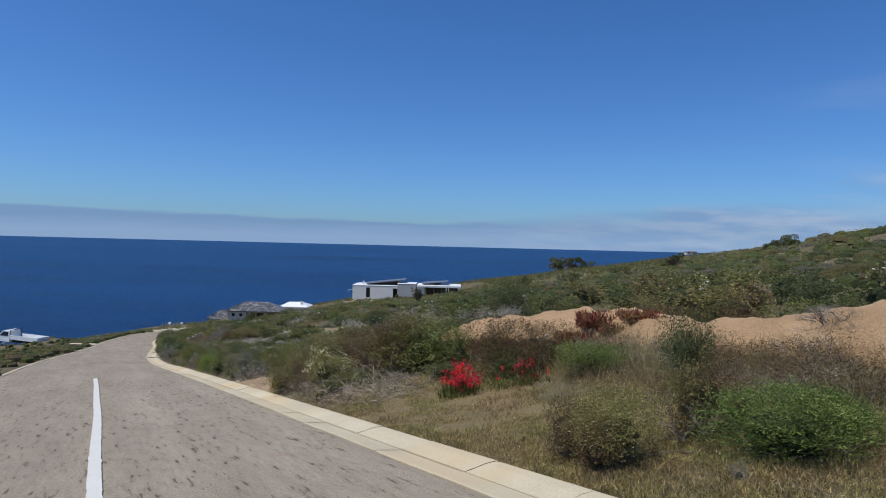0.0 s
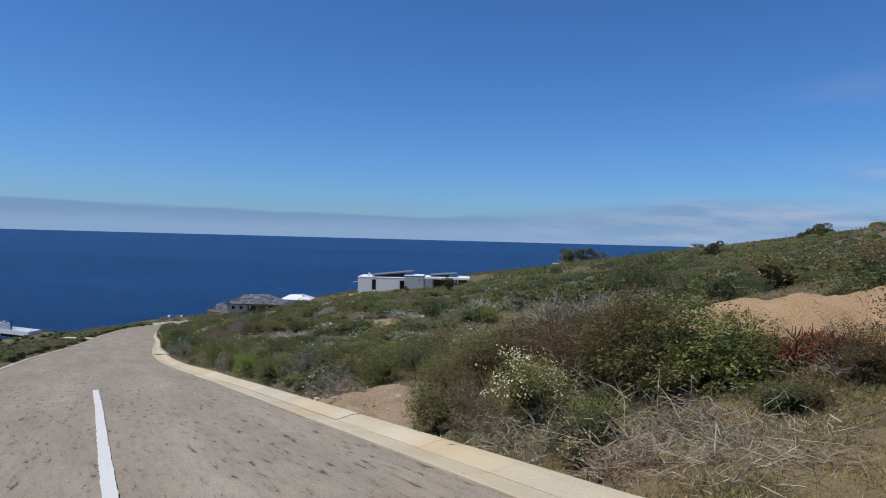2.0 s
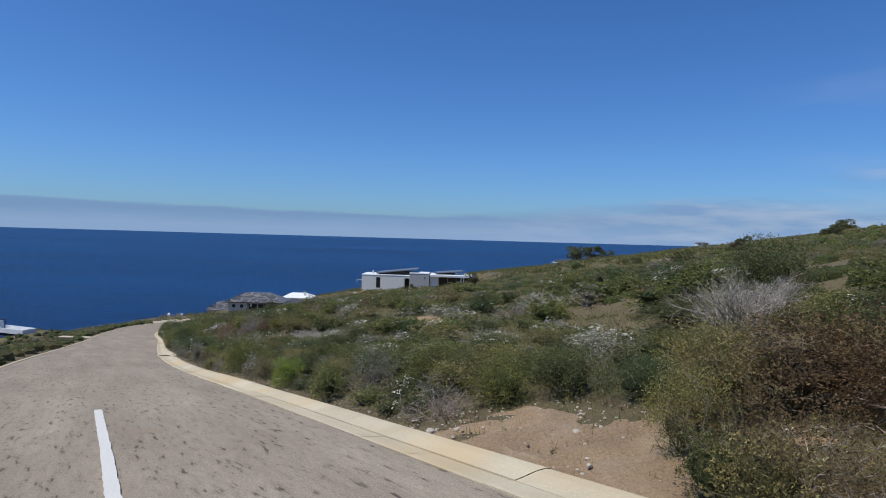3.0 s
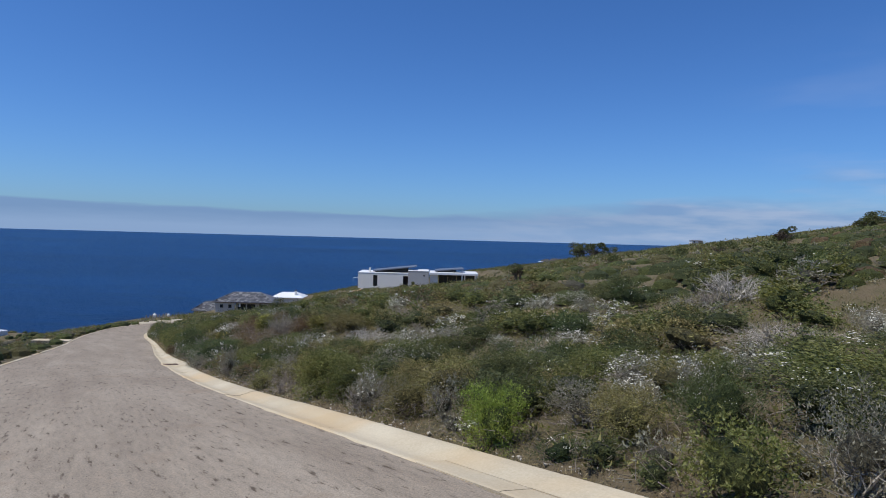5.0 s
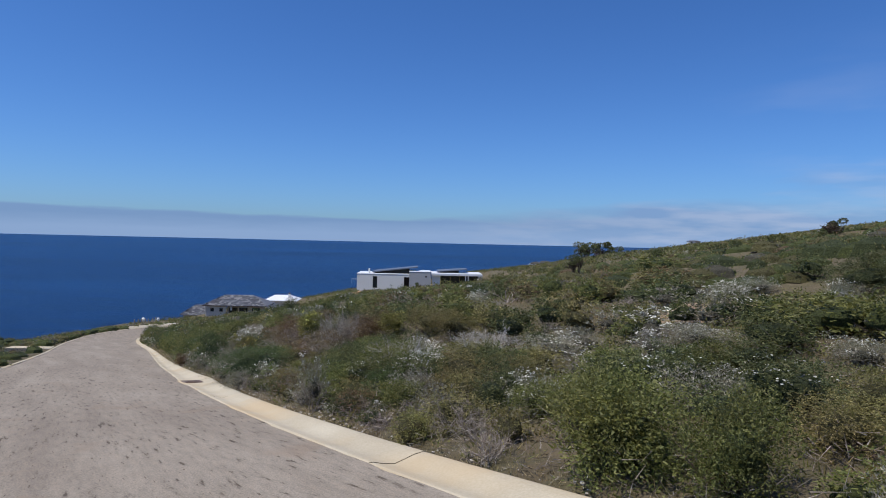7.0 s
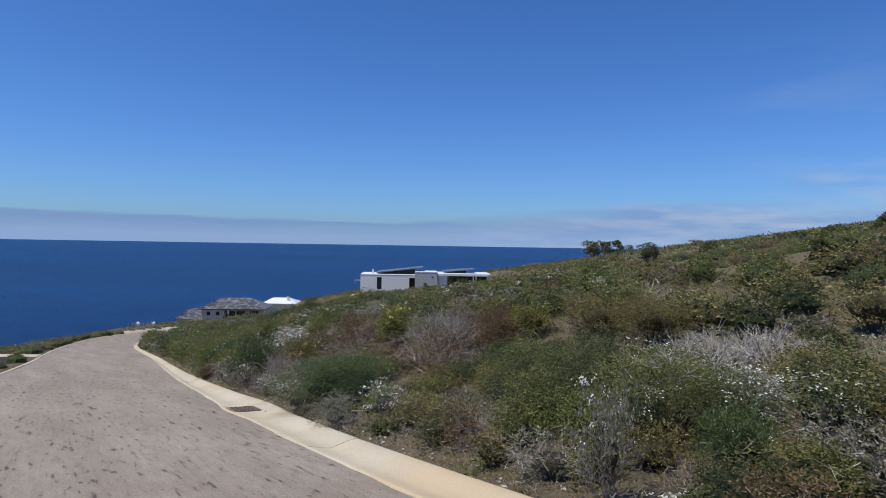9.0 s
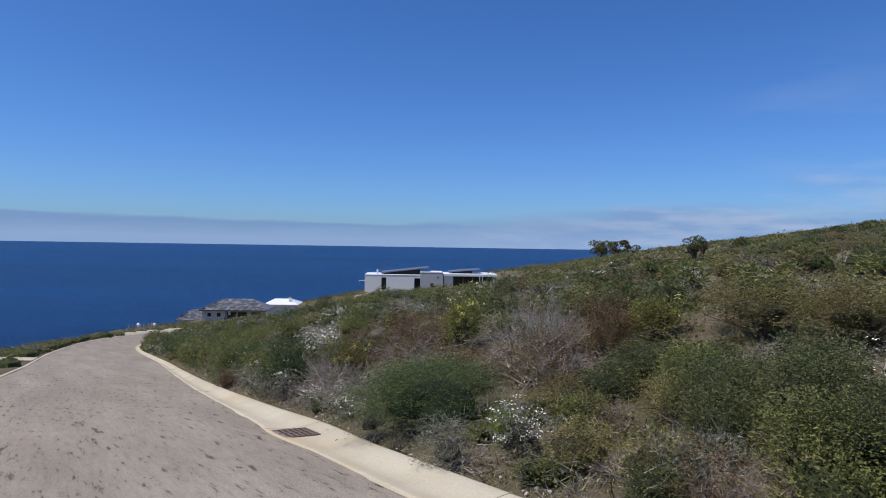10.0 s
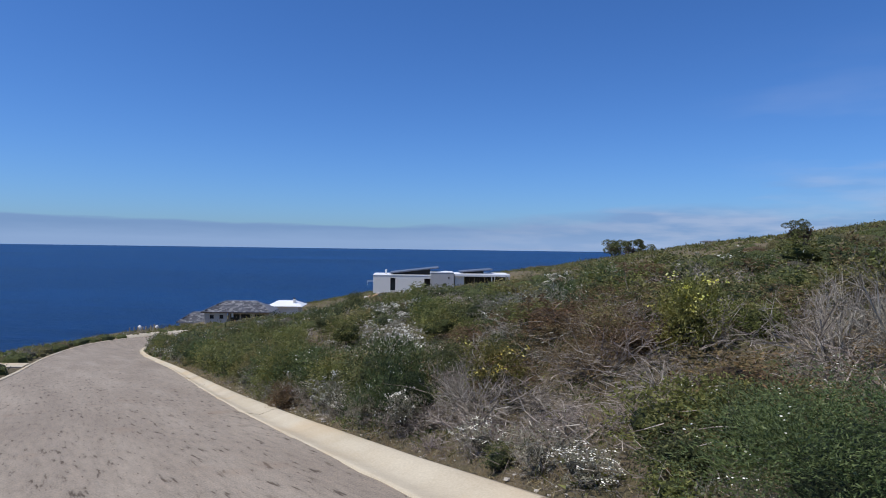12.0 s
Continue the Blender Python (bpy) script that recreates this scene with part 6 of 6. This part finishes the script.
def heap_place(rng, n):
    s = rng.uniform(40, 53, n)
    return s, heap_line(s) + rng.uniform(-0.9, 0.7, n)


def soil_stones(parent, count, seed):
    """Single stones and clods that lie in the washed-out soil."""
    dice = random.Random(seed)
    shapes = [mesh_bm("pebble", rock_shape(200 + k, 0.03, 0.65, 1), PALE_ROCK if k % 3 else RED_SOIL) for k in range(6)]
    for k in range(count):
        s, u = dice.uniform(53.9, 57.6), 3.55 + abs(dice.gauss(0, 1)) * 0.75
        x, y, _ = on_road(np.array([s]), np.array([u]))[0]
        ob = new("pebble", shapes[k % 6])
        ob.parent = parent
        size = dice.uniform(0.35, 1.1)
        ob.matrix_basis = pose(x, y, float(ground(x, y)) + 0.045, dice.uniform(0, 40), 0, dice.uniform(0, 360)) @ Matrix.Diagonal((size, size, size, 1))
        tagged(ob)


soil_stones(washed, 70, 5)
pebbles(81, 900, kerbside, 0.005, 0.03, PALE_ROCK, "small pale stones along the back of the kerb")
pebbles(82, 1000, wash_place, 0.003, 0.026, PALE_ROCK, "pale pebbles on bare soil")
pebbles(83, 420, heap_place, 0.012, 0.06, PALE_ROCK, "pale pebbles on the earth heap")
for k, (x, y, r) in enumerate(((-4.38, 17.4, 0.085), (-5.9, 18.3, 0.06), (4.6, 13.9, 0.07), (-17.0, 42.0, 0.1), (-5.2, 17.6, 0.04))):
    st = tagged(new("stone", mesh_bm("stone", rock_shape(40 + k, r, 0.7), PALE_ROCK)), "pale rounded stone on bare soil", "stone", "loose stones")
    st.matrix_basis = pose(x, y, float(ground(x, y)) + r * 0.3 + (0.12 if k == 2 else 0.02), 0, 0, 70 * k)


# ---- drain grate in the gutter ----
GRATE_S, GRATE_U = 83.68, 2.65


def drain_grate():
    c = on_road(np.array([GRATE_S]), np.array([GRATE_U]))[0]
    f, r = on_road(np.array([GRATE_S + 1]), np.array([GRATE_U]))[0] - c, on_road(np.array([GRATE_S]), np.array([GRATE_U + 1]))[0] - c
    fwd, side = Vector(f).normalized(), Vector(r).normalized()
    m = Matrix.Translation(Vector(c) + Vector((0, 0, -0.006))) @ Matrix((side, fwd, side.cross(fwd))).transposed().to_4x4()
    g = thing("drain_grate", m, "rusty iron drain grate sunk in the concrete gutter", "drain")
    w, d = 0.50, 0.70
    rim = bmesh.new()
    for a in ((-w / 2, w / 2, -d / 2, -d / 2 + 0.03), (-w / 2, w / 2, d / 2 - 0.03, d / 2), (-w / 2, -w / 2 + 0.03, -d / 2 + 0.03, d / 2 - 0.03), (w / 2 - 0.03, w / 2, -d / 2 + 0.03, d / 2 - 0.03)):
        box(*a, -0.03, 0.012, bm=rim)
    part("rim", rim, IRON, g)
    for y0, y1 in ((-d / 2 + 0.03, -0.02), (0.02, d / 2 - 0.03)):
        for k in range(6):
            x = -w / 2 + 0.065 + k * (w - 0.13) / 5
            part("bar", box(x - 0.019, x + 0.019, y0, y1, -0.004, 0.010, 0.003), IRON, g)
    part("cross_bar", box(-w / 2 + 0.03, w / 2 - 0.03, -0.02, 0.02, -0.004, 0.011), IRON, g)
    # No hole is cut: a thin near-black slab stands for the drain's shade.
    part("pit_shade", box(-w / 2 + 0.032, w / 2 - 0.032, -d / 2 + 0.032, d / 2 - 0.032, -0.02, -0.001), PIT_SHADE, g, "near-black slab standing for the shade in the drain")


drain_grate()


# ---- kerbs, cast in lengths ----
def kerb_piece(s0, s1, split, offs):
    """One cast length: a dished gutter that rises to the kerb's back. split: gutter (0), kerb (1) or both (2)."""
    s = np.linspace(s0, s1, 9 if abs((s0 + s1) / 2 - GRATE_S) < 2.5 else 4)
    back = kerb_back(s)
    prof = {0: [(0, 0.012), (0.03, 0.016), (0.16, 0.004), (0.31, -0.010)],
            1: [(0.322, -0.004), (0.42, 0.016), (0.54, 0.045), (0.65, 0.056), (0.70, 0.044)],
            2: [(0, 0.012), (0.04, 0.014), (0.16, -0.014), (0.30, -0.032), (0.42, 0.000), (0.54, 0.036), (0.65, 0.052), (0.70, 0.040)]}[split]
    level = np.exp(-(((s - GRATE_S) / 0.75) ** 4)) if split == 2 else np.zeros(len(s))
    flat = [0.012, 0.008, -0.012, -0.012, -0.012, 0.002, 0.046, 0.040]
    rises = [h + offs + level * ((flat[k] - h - offs) if split == 2 else 0) for k, (_, h) in enumerate(prof)]
    return ribbon("kerb_stone", s, [back - gutter_width(s) * (1 - a / 0.70) for a, _ in prof], rises, CONCRETE, 0.22, False, split == 2)


kerb = thing("kerb", Matrix(), "pale concrete kerb with a shallow gutter beside the road", "kerb", kind="structure")
cast = random.Random(3)
s = 32.0
while s < 150:
    step = cast.uniform(1.1, 1.4) if s < 63 else cast.uniform(2.2, 2.7)
    off = cast.uniform(-0.004, 0.004)
    if s < 63:
        part("gutter_slab", kerb_piece(s, s + step - 0.003, 0, off), None, kerb)
        part("kerb_stone", kerb_piece(s, s + step - 0.003, 1, -off), None, kerb)
    else:
        part("kerb_stone", kerb_piece(s, s + step - 0.0025, 2, off), None, kerb)
    s += step

edging = thing("edging", Matrix(), "narrow pale concrete edging along the road", "kerb", kind="structure")
s = 40.0
while s < 160:
    r = np.linspace(s, s + 2.38, 4)
    e = left_edge(r)
    part("edging_stone", ribbon("edging_stone", r, [e - 0.14, e - 0.12, e - 0.02, e], [np.full(4, 0.012), np.full(4, 0.024), np.full(4, 0.024), np.full(4, 0.012)], CONCRETE, 0.2), None, edging)
    s += 2.4
for a, b in ((112.6, 116.4),):
    r = np.linspace(a, b, 5)
    e = left_edge(r) - 0.22
    tagged(new("driveway", ribbon("driveway", r, [e - 2.4, e - 1.6, e - 0.8, e], [np.full(5, 0.10), np.full(5, 0.08), np.full(5, 0.05), np.full(5, 0.02)], CONCRETE, 0.25)),
           "pale concrete driveway joining the road", "driveway", kind="structure")
